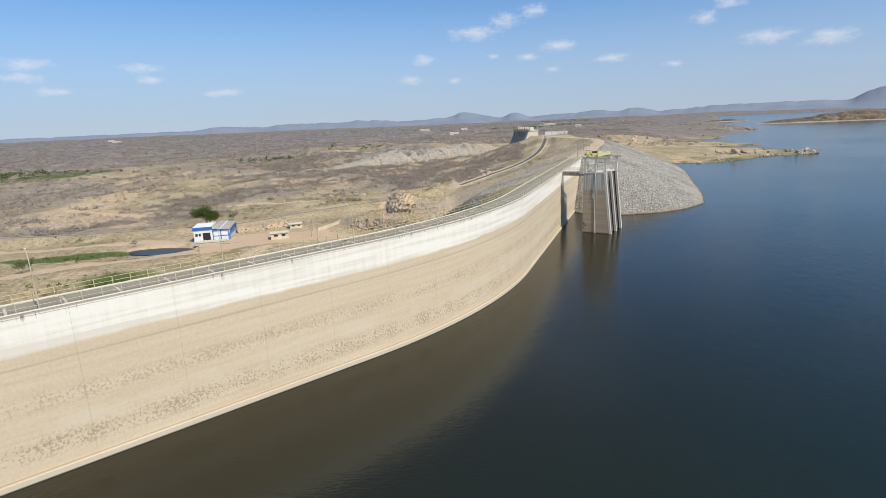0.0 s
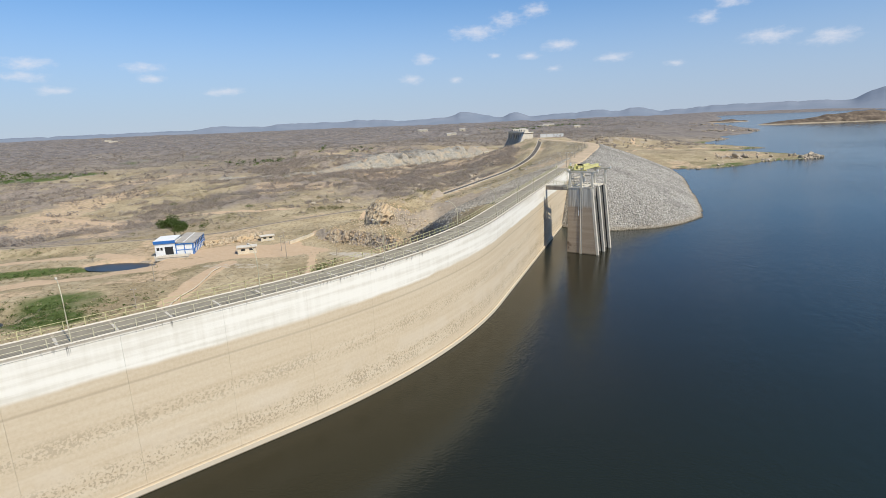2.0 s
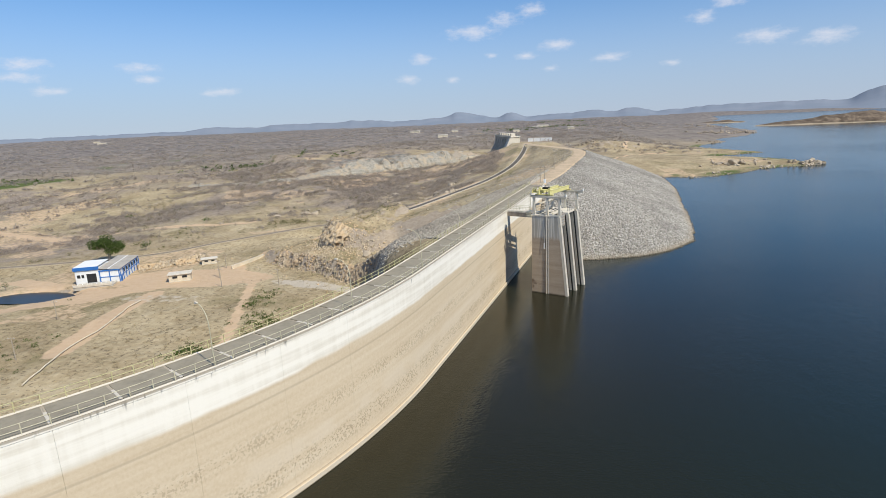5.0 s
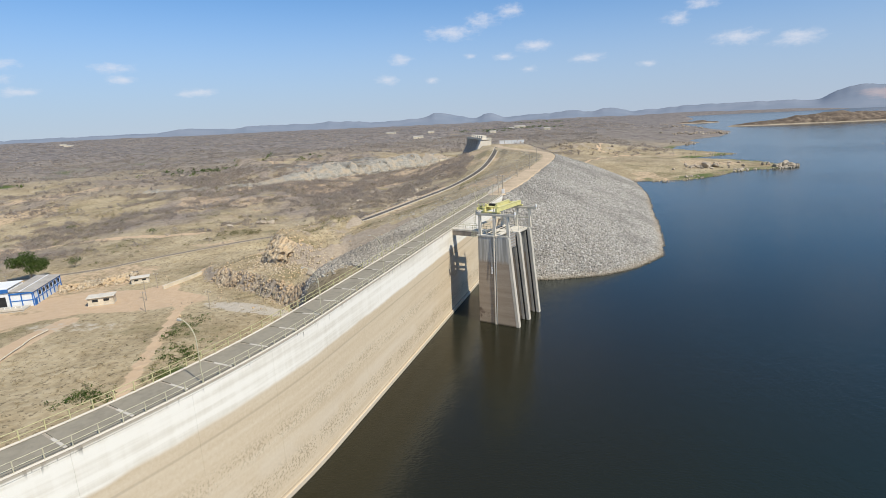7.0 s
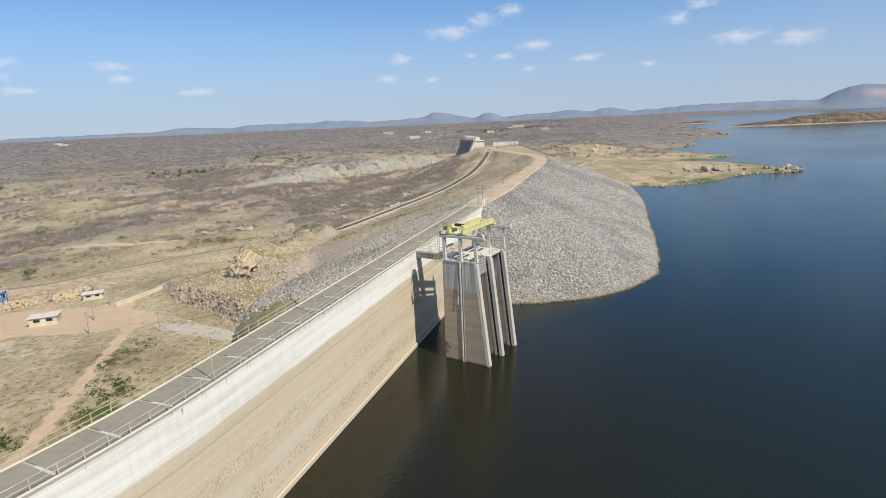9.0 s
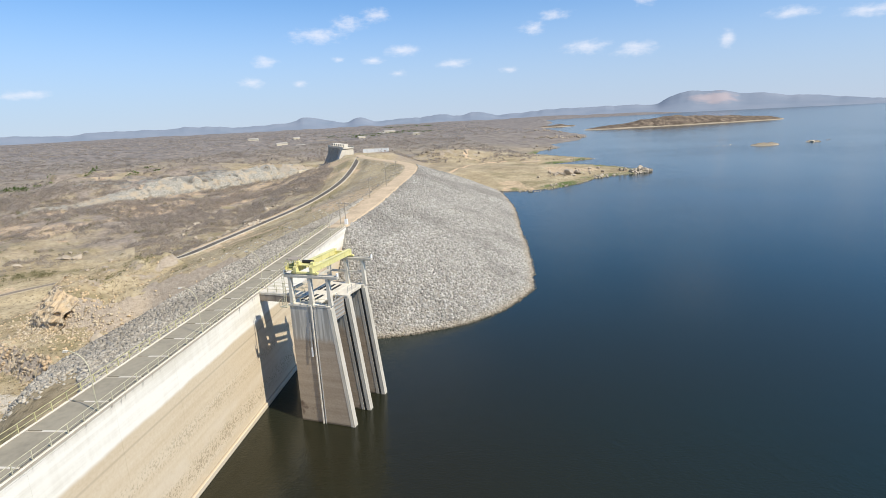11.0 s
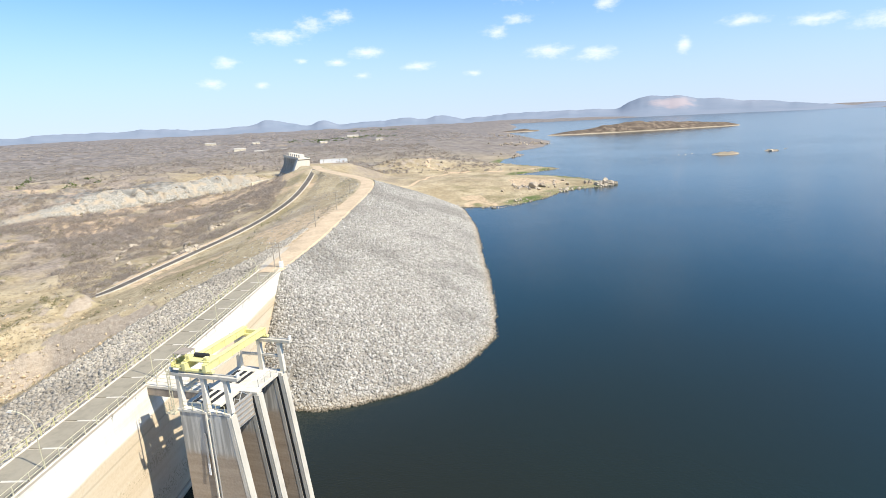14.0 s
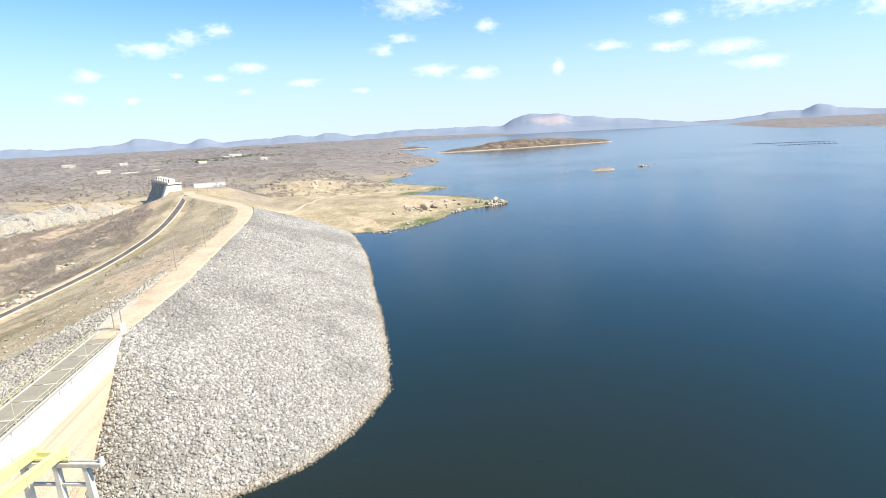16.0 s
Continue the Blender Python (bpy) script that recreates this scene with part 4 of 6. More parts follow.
# ---------------------------------------------------------------- roads
def ribbon(name, line, offs, heights, mat, taper=0):
    """A strip along a 3D line, its cross-section given by offsets and heights."""
    line = np.asarray(line)
    t = np.gradient(line[:, :2], axis=0)
    t = t / np.hypot(t[:, 0], t[:, 1])[:, None]
    nrm = np.stack([-t[:, 1], t[:, 0]], 1)
    k = len(offs)
    v = []
    for i, p in enumerate(line):
        w = 0.62 + 0.38 * min(1.0, i / taper) if taper else 1.0
        for o, h in zip(offs, heights):
            v.append((p[0] + nrm[i, 0] * o * w, p[1] + nrm[i, 1] * o * w, p[2] + h))
    f = [(i * k + j, (i + 1) * k + j, (i + 1) * k + j + 1, i * k + j + 1) for i in range(len(line) - 1) for j in range(k - 1)]
    return mesh_data(name, v, f, mat)


road = thing("road", pose(0, 0, 0), "two-lane dark asphalt road with pale concrete edges", "road", kind="structure")
W_END = 64
for seg, mat in ((ROAD[W_END - 1:], M_ASPHALT), (ROAD[:W_END], M_DUSTY)):
    part("asphalt", ribbon("asphalt", seg, (-1.45, -0.7, 0, 0.7, 1.45), (0.10, 0.15, 0.18, 0.15, 0.10), mat), mat, road)
for sgn in (-1, 1):
    offs = sorted([sgn * 1.4, sgn * 1.43, sgn * 1.95, sgn * 2.0])
    part("gutter", ribbon("gutter", ROAD[W_END - 1:], offs, (-0.5, 0.22, 0.22, -0.5), M_KERB), M_KERB, road)
    offs = sorted([sgn * 1.4, sgn * 1.43, sgn * 1.9, sgn * 1.95])
    part("gutter", ribbon("gutter", ROAD[:W_END], offs, (-0.5, 0.17, 0.17, -0.5), M_SHOULDER), M_SHOULDER, road)
bank_line = np.array([(25.3, 225.6, 18.16), (26.0, 227.6, 18.2)] + [(x, y, 18.3) for x, y in BANK])
tagged(part("dirt_road", ribbon("dirt_road", bank_line, (-3.6, -3.0, -1.2, 0, 1.2, 3.0, 3.6), (-0.3, 0.06, 0.10, 0.13, 0.10, 0.06, -0.3), M_ORANGE, 9), M_ORANGE), "orange laterite road along the embankment crest", "road", kind="structure")


# ---------------------------------------------------------------- intake tower
def local(o, u):
    """The frame of a thing with its base at o and its x axis along u."""
    a = math.atan2(u[1], u[0])
    return pose(o[0], o[1], o[2] if len(o) > 2 else 0, 0, 0, math.degrees(a))


TW = local((21.3, 168.5, 0), (0.883, -0.470))
tower = thing("intake_tower", TW, "tall stained concrete intake tower standing in the lake", "tower")
PIER_TOP, NOSE_TOP, NOSE_FOOT = 18.0, 6.75, 8.75


def nose(z):
    """The lake end of a pier at height z."""
    return NOSE_FOOT + (NOSE_TOP - NOSE_FOOT) * z / PIER_TOP


def pier_mesh(v0, v1):
    """A pier whose lake end leans outwards towards its foot."""
    bm = bmesh.new()
    prof = [(-0.05, -8), (nose(-8), -8), (NOSE_TOP, PIER_TOP), (0.2, PIER_TOP)]
    a = [bm.verts.new((x, v0, z)) for x, z in prof]
    b = [bm.verts.new((x, v1, z)) for x, z in prof]
    n = len(prof)
    for i in range(n):
        bm.faces.new((a[i], a[(i + 1) % n], b[(i + 1) % n], b[i]))
    bm.faces.new(a[::-1])
    bm.faces.new(b)
    bmesh.ops.recalc_face_normals(bm, faces=bm.faces)
    bmesh.ops.bevel(bm, geom=bm.edges[:], offset=0.05, segments=1, affect="EDGES", profile=0.5)
    return bm


def leaning_strip(x0, x1, v0, v1, z0, z1):
    """A strip along a pier, parallel to its lake end; x0 and x1 count back from the end."""
    bm = bmesh.new()
    vs = [bm.verts.new((nose(z) + x, v, z)) for z, x in ((z0, x0), (z1, x0), (z1, x1), (z0, x1)) for v in (v0, v1)]
    for f in ((0, 1, 3, 2), (2, 3, 5, 4), (4, 5, 7, 6), (6, 7, 1, 0), (0, 2, 4, 6), (1, 7, 5, 3)):
        bm.faces.new([vs[i] for i in f])
    bmesh.ops.recalc_face_normals(bm, faces=bm.faces)
    return bm


def pier_material():
    m = Mat("tide_marked_concrete", 0.92, spec=0.2)
    z = m.z()
    wob = m.math("MULTIPLY", m.math("SUBTRACT", m.noise(0.5, 4), 0.5), 1.2)
    zz = m.math("ADD", z, wob)
    fine = m.noise(4, 5)
    streak = m.noise(1.0, 5, m.stretch(2.2, 2.2, 0.12))
    band = m.noise(1.0, 4, m.stretch(0.1, 0.1, 1.6))
    up = m.mix(m.step(streak, 0.38, 0.62), (0.37, 0.345, 0.295), (0.61, 0.575, 0.50))
    down = m.ramp(m.math("ADD", m.math("MULTIPLY", band, 0.6), m.math("MULTIPLY", fine, 0.4)), [(0.3, (0.33, 0.258, 0.185)), (0.7, (0.51, 0.415, 0.31))])
    patch = m.step(m.noise(0.35, 5, m.stretch(1, 1, 0.7)), 0.58, 0.68)
    down = m.mix(m.math("MULTIPLY", patch, m.math("SUBTRACT", 1.0, m.step(z, 4, 7))), down, (0.17, 0.12, 0.085))
    col = m.mix(m.step(zz, 12.6, 13.6), down, up)
    col = m.mix(m.math("SUBTRACT", 1.0, m.step(z, 0.12, 0.3)), col, (0.15, 0.12, 0.09))
    m.colour(col)
    m.bump(fine, 0.35, 0.03)
    return m.m


M_PIER = pier_material()
PIERS = [(0.0, 0.85), (4.95, 5.8), (10.05, 10.9)]
for v0, v1 in PIERS:
    p = part("pier", pier_mesh(v0, v1), M_PIER, tower)
    part("edge_cap", leaning_strip(-0.02, 0.16, v0 - 0.02, v1 + 0.02, 0.0, PIER_TOP - 0.1), M_CONC, p, "pale concrete nosing")
    part("cheek", leaning_strip(-0.42, -0.03, v0 - 0.03, v0 + 0.1, -1.0, PIER_TOP - 0.1), M_CONC_W, p, "pale rendered strip beside the nosing")
    if v0 > 1:
        part("groove", leaning_strip(-0.80, -0.50, v0 - 0.012, v0 + 0.05, -1.0, PIER_TOP - 0.2), M_DARK, p, "dark stop-log groove")
        part("cheek", leaning_strip(-1.35, -0.86, v0 - 0.03, v0 + 0.1, -1.0, PIER_TOP - 0.3), M_CONC, p, "pale rendered strip behind the groove")
# guides down the near face, and a leaning staff gauge beside them
part("guide_rail", boxed(3.72, 3.92, -0.24, 0.02, -3, 18.3, 0.02), M_CONC_W, tower, "white vertical guide beam")
part("guide_rail", boxed(4.12, 4.24, -0.14, 0.02, -3, 17.6, 0.02), M_STEEL, tower, "thin steel guide")
for z0, z1, d0, d1, mat, nm, lab in ((12.05, 15.7, 0.22, 0.12, M_STEEL, "gauge_rod", "grey steel gauge rod"), (10.6, 12.04, 0.26, 0.22, M_WHITE, "gauge_board", "white painted gauge board")):
    bm = bmesh.new()
    vs = [bm.verts.new((x, -d - e, z)) for z, d in ((z0, d0), (z1, d1)) for e in (0.0, 0.05) for x in (3.18, 3.42)]
    for f in ((0, 1, 3, 2), (4, 6, 7, 5), (0, 4, 5, 1), (2, 3, 7, 6), (0, 2, 6, 4), (1, 5, 7, 3)):
        bm.faces.new([vs[i] for i in f])
    bmesh.ops.recalc_face_normals(bm, faces=bm.faces)
    part(nm, bm, mat, tower, lab)
for z in (11.2, 15.3):
    part("bracket", boxed(3.24, 3.36, -0.2, 0.02, z, z + 0.1), M_STEEL, tower)
# cross wall behind the piers
part("back_wall", boxed(0.5, 1.3, 0.85, 10.05, -6, 17.6, 0.04), M_PIER, tower)
# slotted deck over the two bays
deck = part("deck", boxed(0.0, 4.4, -0.1, 11.0, PIER_TOP + 0.002, 18.35, 0.05), M_CONC_W, tower, "pale concrete deck")
for v0, v1 in ((1.5, 4.5), (6.4, 9.6)):
    for x in (0.75, 1.75, 2.75):
        part("hatch", boxed(x, x + 0.5, v0, v1, 18.34, 18.365), M_DARK, deck, "long dark hatch slot")
part("apron", boxed(4.41, 6.3, 5.8, 10.05, 17.85, 18.33, 0.05), M_CONC_W, tower, "pale concrete apron slab over the far bay")
for v0, v1 in PIERS:
    part("pier_cap", boxed(4.41, NOSE_TOP + 0.05, v0 - 0.03, v1 + 0.03, PIER_TOP + 0.002, 18.34, 0.04), M_CONC_W, tower)
# portals: columns, rail beams, ties
for v0 in (0.1, 10.3):
    for x, lean in ((0.55, 0.0), (3.75, 0.0), (6.75, -0.12)):
        bm = bmesh.new()
        vs = []
        for z, w, dx in ((18.35, 0.62, 0.0), (21.7, 0.42, lean), (22.2, 0.55, lean * 1.1)):
            vs.append([bm.verts.new(c) for c in ((x + dx - w / 2, v0, z), (x + dx + w / 2, v0, z), (x + dx + w / 2, v0 + 0.5, z), (x + dx - w / 2, v0 + 0.5, z))])
        for a, b in zip(vs, vs[1:]):
            for i in range(4):
                bm.faces.new((a[i], a[(i + 1) % 4], b[(i + 1) % 4], b[i]))
        bm.faces.new(vs[0][::-1])
        bm.faces.new(vs[-1])
        part("column", bm, M_CONC_W, tower)
    part("rail_beam", boxed(-0.35, 8.3, v0 - 0.08, v0 + 0.58, 22.2, 22.62, 0.04), M_CONC, tower)
    part("crane_rail", boxed(-0.3, 8.25, v0 + 0.2, v0 + 0.32, 22.62, 22.72), M_STEEL, tower)
    part("end_stop", boxed(8.1, 8.3, v0 + 0.05, v0 + 0.45, 22.62, 23.1, 0.03), M_WHITE, tower)
    part("end_stop", boxed(-0.35, -0.15, v0 + 0.05, v0 + 0.45, 22.62, 23.1, 0.03), M_WHITE, tower)
part("tie", boxed(0.85, 3.45, 10.4, 10.7, 20.2, 20.48, 0.02), M_CONC, tower)
part("tie", boxed(4.05, 6.4, 10.4, 10.7, 20.2, 20.48, 0.02), M_CONC, tower)
part("tie", boxed(0.38, 0.72, 0.6, 10.3, 20.2, 20.52, 0.02), M_CONC, tower)
# hoisted trash-rack panel between the first two piers
rack = part("rack_panel", boxed(5.9, 6.1, 0.9, 4.9, 15.4, 18.25), M_STEEL, tower, "grey steel rack panel")
for k in range(5):
    part("bar", boxed(6.1, 6.18, 0.95, 4.85, 15.6 + k * 0.6, 15.76 + k * 0.6), M_CONC_D, rack)
for pts in (((6.0, 1.6, 18.2), (5.9, 2.1, 18.95), (5.9, 3.0, 18.3)), ((6.0, 2.6, 18.2), (5.9, 3.4, 19.1), (5.9, 4.4, 18.3))):
    part("lifting_bail", tube(pts, 0.05, 5), M_STEEL, rack, "bent steel lifting bail")


def rail_run(points, height, spacing, mat, parent, rails=(0.55, 1.0), r=0.035):
    """Handrail along local points: posts and rails, each a part."""
    L = [Vector(p) for p in points]
    for a, b in zip(L, L[1:]):
        n = max(1, round((b - a).length / spacing))
        for i in range(n + 1):
            p = a.lerp(b, i / n)
            part("post", boxed(p.x - r, p.x + r, p.y - r, p.y + r, p.z - 0.05, p.z + height), mat, parent)
        for k in rails:
            part("rail", tube([a + Vector((0, 0, height * k)), b + Vector((0, 0, height * k))], r * 0.85, 5), mat, parent)


guard = thing("guard_rail", TW, "thin pale steel guard rail on the intake tower deck", "railing", "tower rails")
rail_run([(0.95, -0.12, 18.3), (3.4, -0.12, 18.3)], 1.0, 1.2, M_RAILW, guard, r=0.03)
rail_run([(4.1, -0.12, 18.3), (6.3, -0.12, 18.3)], 1.0, 1.1, M_RAILW, guard, r=0.03)
rail_run([(6.2, 6.1, 18.3), (6.2, 9.9, 18.3)], 1.0, 1.3, M_STEEL, guard, r=0.025)
part("landing", boxed(-0.9, 0.3, -0.75, -0.12, 17.95, 18.05), M_RAILW, guard, "small pale steel landing")
rail_run([(-0.9, -0.72, 18.05), (0.25, -0.72, 18.05)], 1.0, 0.6, M_RAILW, guard, r=0.025)
rail_run([(-0.88, -0.72, 18.05), (-0.88, -0.15, 18.05)], 1.0, 0.6, M_RAILW, guard, r=0.025)
for x in (-0.35, 0.0):
    part("ladder_rail", boxed(x - 0.03, x + 0.03, -0.35, -0.29, 18.0, 23.6), M_RAILW, guard)
for k in range(14):
    part("rung", boxed(-0.35, 0.0, -0.34, -0.30, 18.3 + k * 0.38, 18.34 + k * 0.38), M_RAILW, guard)

# gantry crane on the rail beams
crane = thing("gantry_crane", TW @ pose(0, 0, 22.72), "faded yellow double-girder travelling gantry crane", "crane")
for x in (1.45, 4.1):
    g = part("girder", boxed(x, x + 0.5, 0.0, 11.1, 0.22, 1.05, 0.04), M_CRANE, crane)
    part("flange", boxed(x - 0.07, x + 0.57, 0.1, 11.05, 1.052, 1.1), M_CRANE, g)
    for v in (2.2, 4.4, 6.6, 8.8, 10.4):
        part("stiffener", boxed(x - 0.04, x + 0.54, v, v + 0.05, 0.23, 1.04), M_CRANE, g)
for v in (0.16, 10.36):
    e = part("end_carriage", boxed(0.9, 5.2, v, v + 0.42, 0.04, 0.30, 0.03), M_CRANE, crane)
    for x in (1.25, 4.85):
        bm = bmesh.new()
        bmesh.ops.create_cone(bm, cap_ends=True, segments=12, radius1=0.17, radius2=0.17, depth=0.16, matrix=pose(x, v + 0.2, 0.15, 90, 0, 0))
        part("wheel", bm, M_DARK, e)
trolley = part("trolley", boxed(1.4, 4.7, 0.5, 2.3, 1.102, 1.26, 0.03), M_CRANE, crane)
part("drum", tube([(2.2, 1.5, 1.5), (3.9, 1.5, 1.5)], 0.24, 10), M_DARK, trolley, "dark cable drum")
part("motor", boxed(1.6, 2.1, 0.6, 1.1, 1.26, 1.7, 0.04), M_CRANE, trolley)
part("gearbox", boxed(3.9, 4.4, 0.6, 1.1, 1.26, 1.65, 0.04), M_CRANE, trolley)
plat = part("platform", boxed(0.2, 1.45, -0.1, 2.4, 0.55, 0.62), M_CRANE, crane, "yellow service platform")
for (x, v) in ((0.24, -0.05), (0.24, 0.8), (0.24, 1.6), (0.24, 2.35), (0.85, -0.05), (0.85, 2.35)):
    part("baluster", boxed(x - 0.025, x + 0.025, v - 0.025, v + 0.025, 0.6, 1.6), M_CRANE, plat)
for z in (1.1, 1.58):
    part("handrail", tube([(0.24, -0.05, z), (0.24, 2.35, z)], 0.025, 5), M_CRANE, plat)
    part("handrail", tube([(0.24, -0.05, z), (1.4, -0.05, z)], 0.025, 5), M_CRANE, plat)
part("panel", boxed(0.16, 0.22, 0.0, 2.3, 0.62, 1.1), M_CRANE, plat)
part("canopy", boxed(0.3, 1.9, 0.3, 1.9, 1.95, 2.03, 0.02), M_CONC_D, trolley, "weathered sheet canopy over the winch")
for x, v in ((0.36, 0.36), (1.84, 0.36), (0.36, 1.84), (1.84, 1.84)):
    part("canopy_post", boxed(x - 0.03, x + 0.03, v - 0.03, v + 0.03, 0.62, 1.95), M_CRANE, trolley)
part("cross_beam", boxed(1.95, 4.1, 10.6, 10.9, 0.3, 0.8, 0.03), M_CRANE, crane)
part("hanging_cable", tube([(3.05, 1.5, 1.2), (3.05, 1.5, -2.2)], 0.035, 5), M_DARK, crane)
part("hook_block", boxed(2.85, 3.25, 1.35, 1.65, -2.7, -2.2, 0.04), M_DARK, crane, "dark hook block")

# footbridge from the crest to the tower
bridge = thing("footbridge", TW, "narrow concrete footbridge from the crest to the tower", "bridge")
part("span", boxed(-8.7, -0.002, 4.3, 6.3, 17.75, 18.12, 0.04), M_CONC_W, bridge)
for v in (4.35, 6.0):
    part("girder", boxed(-8.4, 0.45, v, v + 0.25, 16.75, 17.748, 0.03), M_CONC_D, bridge)
rail_run([(-8.5, 4.4, 18.12), (-0.1, 4.4, 18.12)], 1.05, 1.7, M_RAILW, bridge)
rail_run([(-8.5, 6.2, 18.12), (-0.1, 6.2, 18.12)], 1.05, 1.7, M_RAILW, bridge)


# ---------------------------------------------------------------- crest furniture
def crest_pose(s, off, z=CREST):
    x, y, h = dam(s, off)
    return pose(x, y, z, 0, 0, -math.degrees(h))


LAMPS = [116.8 + 18.8 * k for k in range(-5, 9)]


def railing(s0, s1, off, mat, label):
    """One stretch of two-bar railing between two lamp posts."""
    base = crest_pose((s0 + s1) / 2, off)
    ob = thing("crest_railing", base, label, "railing", "railings along the crest")
    inv = base.inverted()
    n = round((s1 - s0) / 1.8)
    pts = [inv @ Vector((*dam(s0 + (s1 - s0) * i / n, off)[:2], CREST)) for i in range(n + 1)]
    for p in pts[:-1]:
        part("post", boxed(p.x - 0.04, p.x + 0.04, p.y - 0.04, p.y + 0.04, -0.05, 1.08), mat, ob)
    for z in (0.55, 1.05):
        part("rail", tube([p + Vector((0, 0, z)) for p in pts], 0.036, 5), mat, ob)
    part("curb", tube([p + Vector((0, 0, 0.06)) for p in pts], 0.12, 4), M_JOINT, ob, "low pale concrete curb")


edges = [15.0] + LAMPS + [S3 - 1.0]
for s0, s1 in zip(edges, edges[1:]):
    railing(s0, s1, 0.12, M_RAILW, "weathered cream two-bar railing on the lake edge of the crest")
    railing(s0, s1, 4.75, M_YELLOW, "faded yellow two-bar railing on the valley edge of the crest")


def street_lamp():
    ob = thing("street_lamp", pose(0, 0, 0), "slender curved pale steel lamp post beside the crest railing", "lamp post", "lamp posts along the crest")
    pole = [(0, 0, -0.1), (0, 0, 2.2), (0, 0, 4.2)] + [(-1.9 * (1 - math.cos(a)), 0, 4.2 + 1.9 * math.sin(a)) for a in [radians(k) for k in (15, 30, 45, 60, 75, 84)]]
    part("pole", tube(pole, 0.06, 6, 0.035), M_RAILW, ob)
    part("base_plate", boxed(-0.18, 0.18, -0.18, 0.18, 0.0, 0.06, 0.01), M_STEEL, ob)
    head = part("lamp_head", boxed(-2.15, -1.7, -0.1, 0.1, 6.04, 6.16, 0.03), M_CONC_W, ob)
    part("lens", boxed(-2.18, -1.75, -0.09, 0.09, 6.0, 6.045), M_WHITE, head)
    return ob


lamp = street_lamp()
for k, s in enumerate(LAMPS):
    m = crest_pose(s, 0.2)
    if k == 0:
        lamp.matrix_basis = m
    else:
        copy_thing(lamp, m)

# transformer stand at the dam's end
x, y, h = dam(S3, 0.6)
kiosk = thing("power_pole", pose(x, y + 0.3, 18.25, 0, 0, -13.6), "twin pale power poles with cross-arms and a white cabinet", "power pole")
for dx in (-1.0, 0.35):
    part("pole", tube([(dx, 0, -0.3), (dx, 0, 5.6)], 0.14, 8, 0.10), M_WOOD, kiosk)
for z in (5.2, 4.4):
    part("cross_arm", boxed(-1.7, 1.0, -0.08, 0.08, z, z + 0.16, 0.02), M_WOOD, kiosk)
for dx in (-1.5, -0.3, 0.8):
    part("insulator", tube([(dx, 0, 5.36), (dx, 0, 5.62)], 0.06, 6), M_WHITE, kiosk)
part("cabinet", boxed(0.1, 0.85, -0.5, 0.2, -0.15, 1.4, 0.04), M_WHITE, kiosk, "white painted metal cabinet")


def utility_pole(x, y, z, hgt, label):
    ob = thing("utility_pole", pose(x, y, z - 0.2), label, "pole", "utility poles")
    part("shaft", tube([(0, 0, 0), (0, 0, hgt)], 0.15, 7, 0.10), M_WOOD, ob)
    part("cross_arm", boxed(-0.9, 0.9, -0.06, 0.06, hgt - 0.5, hgt - 0.36), M_WOOD, ob)
    for dx in (-0.75, 0.0, 0.75):
        part("insulator", tube([(dx, 0, hgt - 0.36), (dx, 0, hgt - 0.18)], 0.05, 6), M_WHITE, ob)


for x, y, hgt in ((-77.7, 207.1, 6.5), (-84.1, 217.7, 6.5), (-58.9, 209, 6), (-88.5, 231, 5.5), (-110, 176, 6), (-98, 150, 6), (-138, 226, 8)):
    utility_pole(x, y, float(gz(x, y)), hgt, "bare pale wooden utility pole on dry ground")
for x, y in ((37.0, 274), (44.0, 305), (50.5, 345), (40, 520), (46, 523)):
    utility_pole(x - 2.0, y, 18.2, 7, "slim pale utility pole beside the dirt road")


# ---------------------------------------------------------------- buildings in the valley
HB = local((-119.3, 214.8, -10.0), (0.945, 0.327))
house = thing("pump_house", HB, "white pump house with blue fascia and grey sheet roof", "building")
# the front block spans x -14..-6.6, the long block x -6.6..0
part("wall", boxed(-14.0, -6.6, 0.0, 10.5, -0.5, 5.6, 0.03), M_WHITE, house, "white painted front block")
part("wall", boxed(-6.598, 0.0, 0.25, 21.0, -0.5, 4.6, 0.03), M_WHITE, house, "white painted long block")
part("fascia", boxed(-14.35, -6.4, -0.35, 0.15, 5.0, 6.15, 0.03), M_BLUE, house, "deep blue fascia")
part("fascia", boxed(-14.35, -14.05, 0.15, 10.9, 5.0, 6.15, 0.03), M_BLUE, house)
part("roof", boxed(-14.2, -6.5, -0.1, 10.8, 6.152, 6.3, 0.03), M_WHITE, house, "white flat roof")
bm = bmesh.new()
for (y0, y1, z0, z1) in ((0.0, 21.3, 4.75, 5.15),):
    vs = [bm.verts.new(c) for c in ((-6.9, y0, 5.3), (0.35, y0, 4.65), (0.35, y1, 4.65), (-6.9, y1, 5.3), (-6.9, y0, 5.15), (0.35, y0, 4.5), (0.35, y1, 4.5), (-6.9, y1, 5.15))]
    for f in ((0, 1, 2, 3), (7, 6, 5, 4), (0, 4, 5, 1), (1, 5, 6, 2), (2, 6, 7, 3), (3, 7, 4, 0)):
        bm.faces.new([vs[i] for i in f])
bmesh.ops.recalc_face_normals(bm, faces=bm.faces)
part("roof", bm, M_ROOFG, house, "weathered grey corrugated sheet roof")
part("roof_ridge", boxed(-3.6, -3.3, 0.0, 21.3, 4.98, 5.1), M_WHITE, house)
part("eave_band", boxed(-6.6, 0.1, -0.02, 0.245, 4.15, 4.55), M_BLUE, house)
part("eave_band", boxed(0.004, 0.12, 0.25, 21.0, 4.15, 4.5), M_BLUE, house)
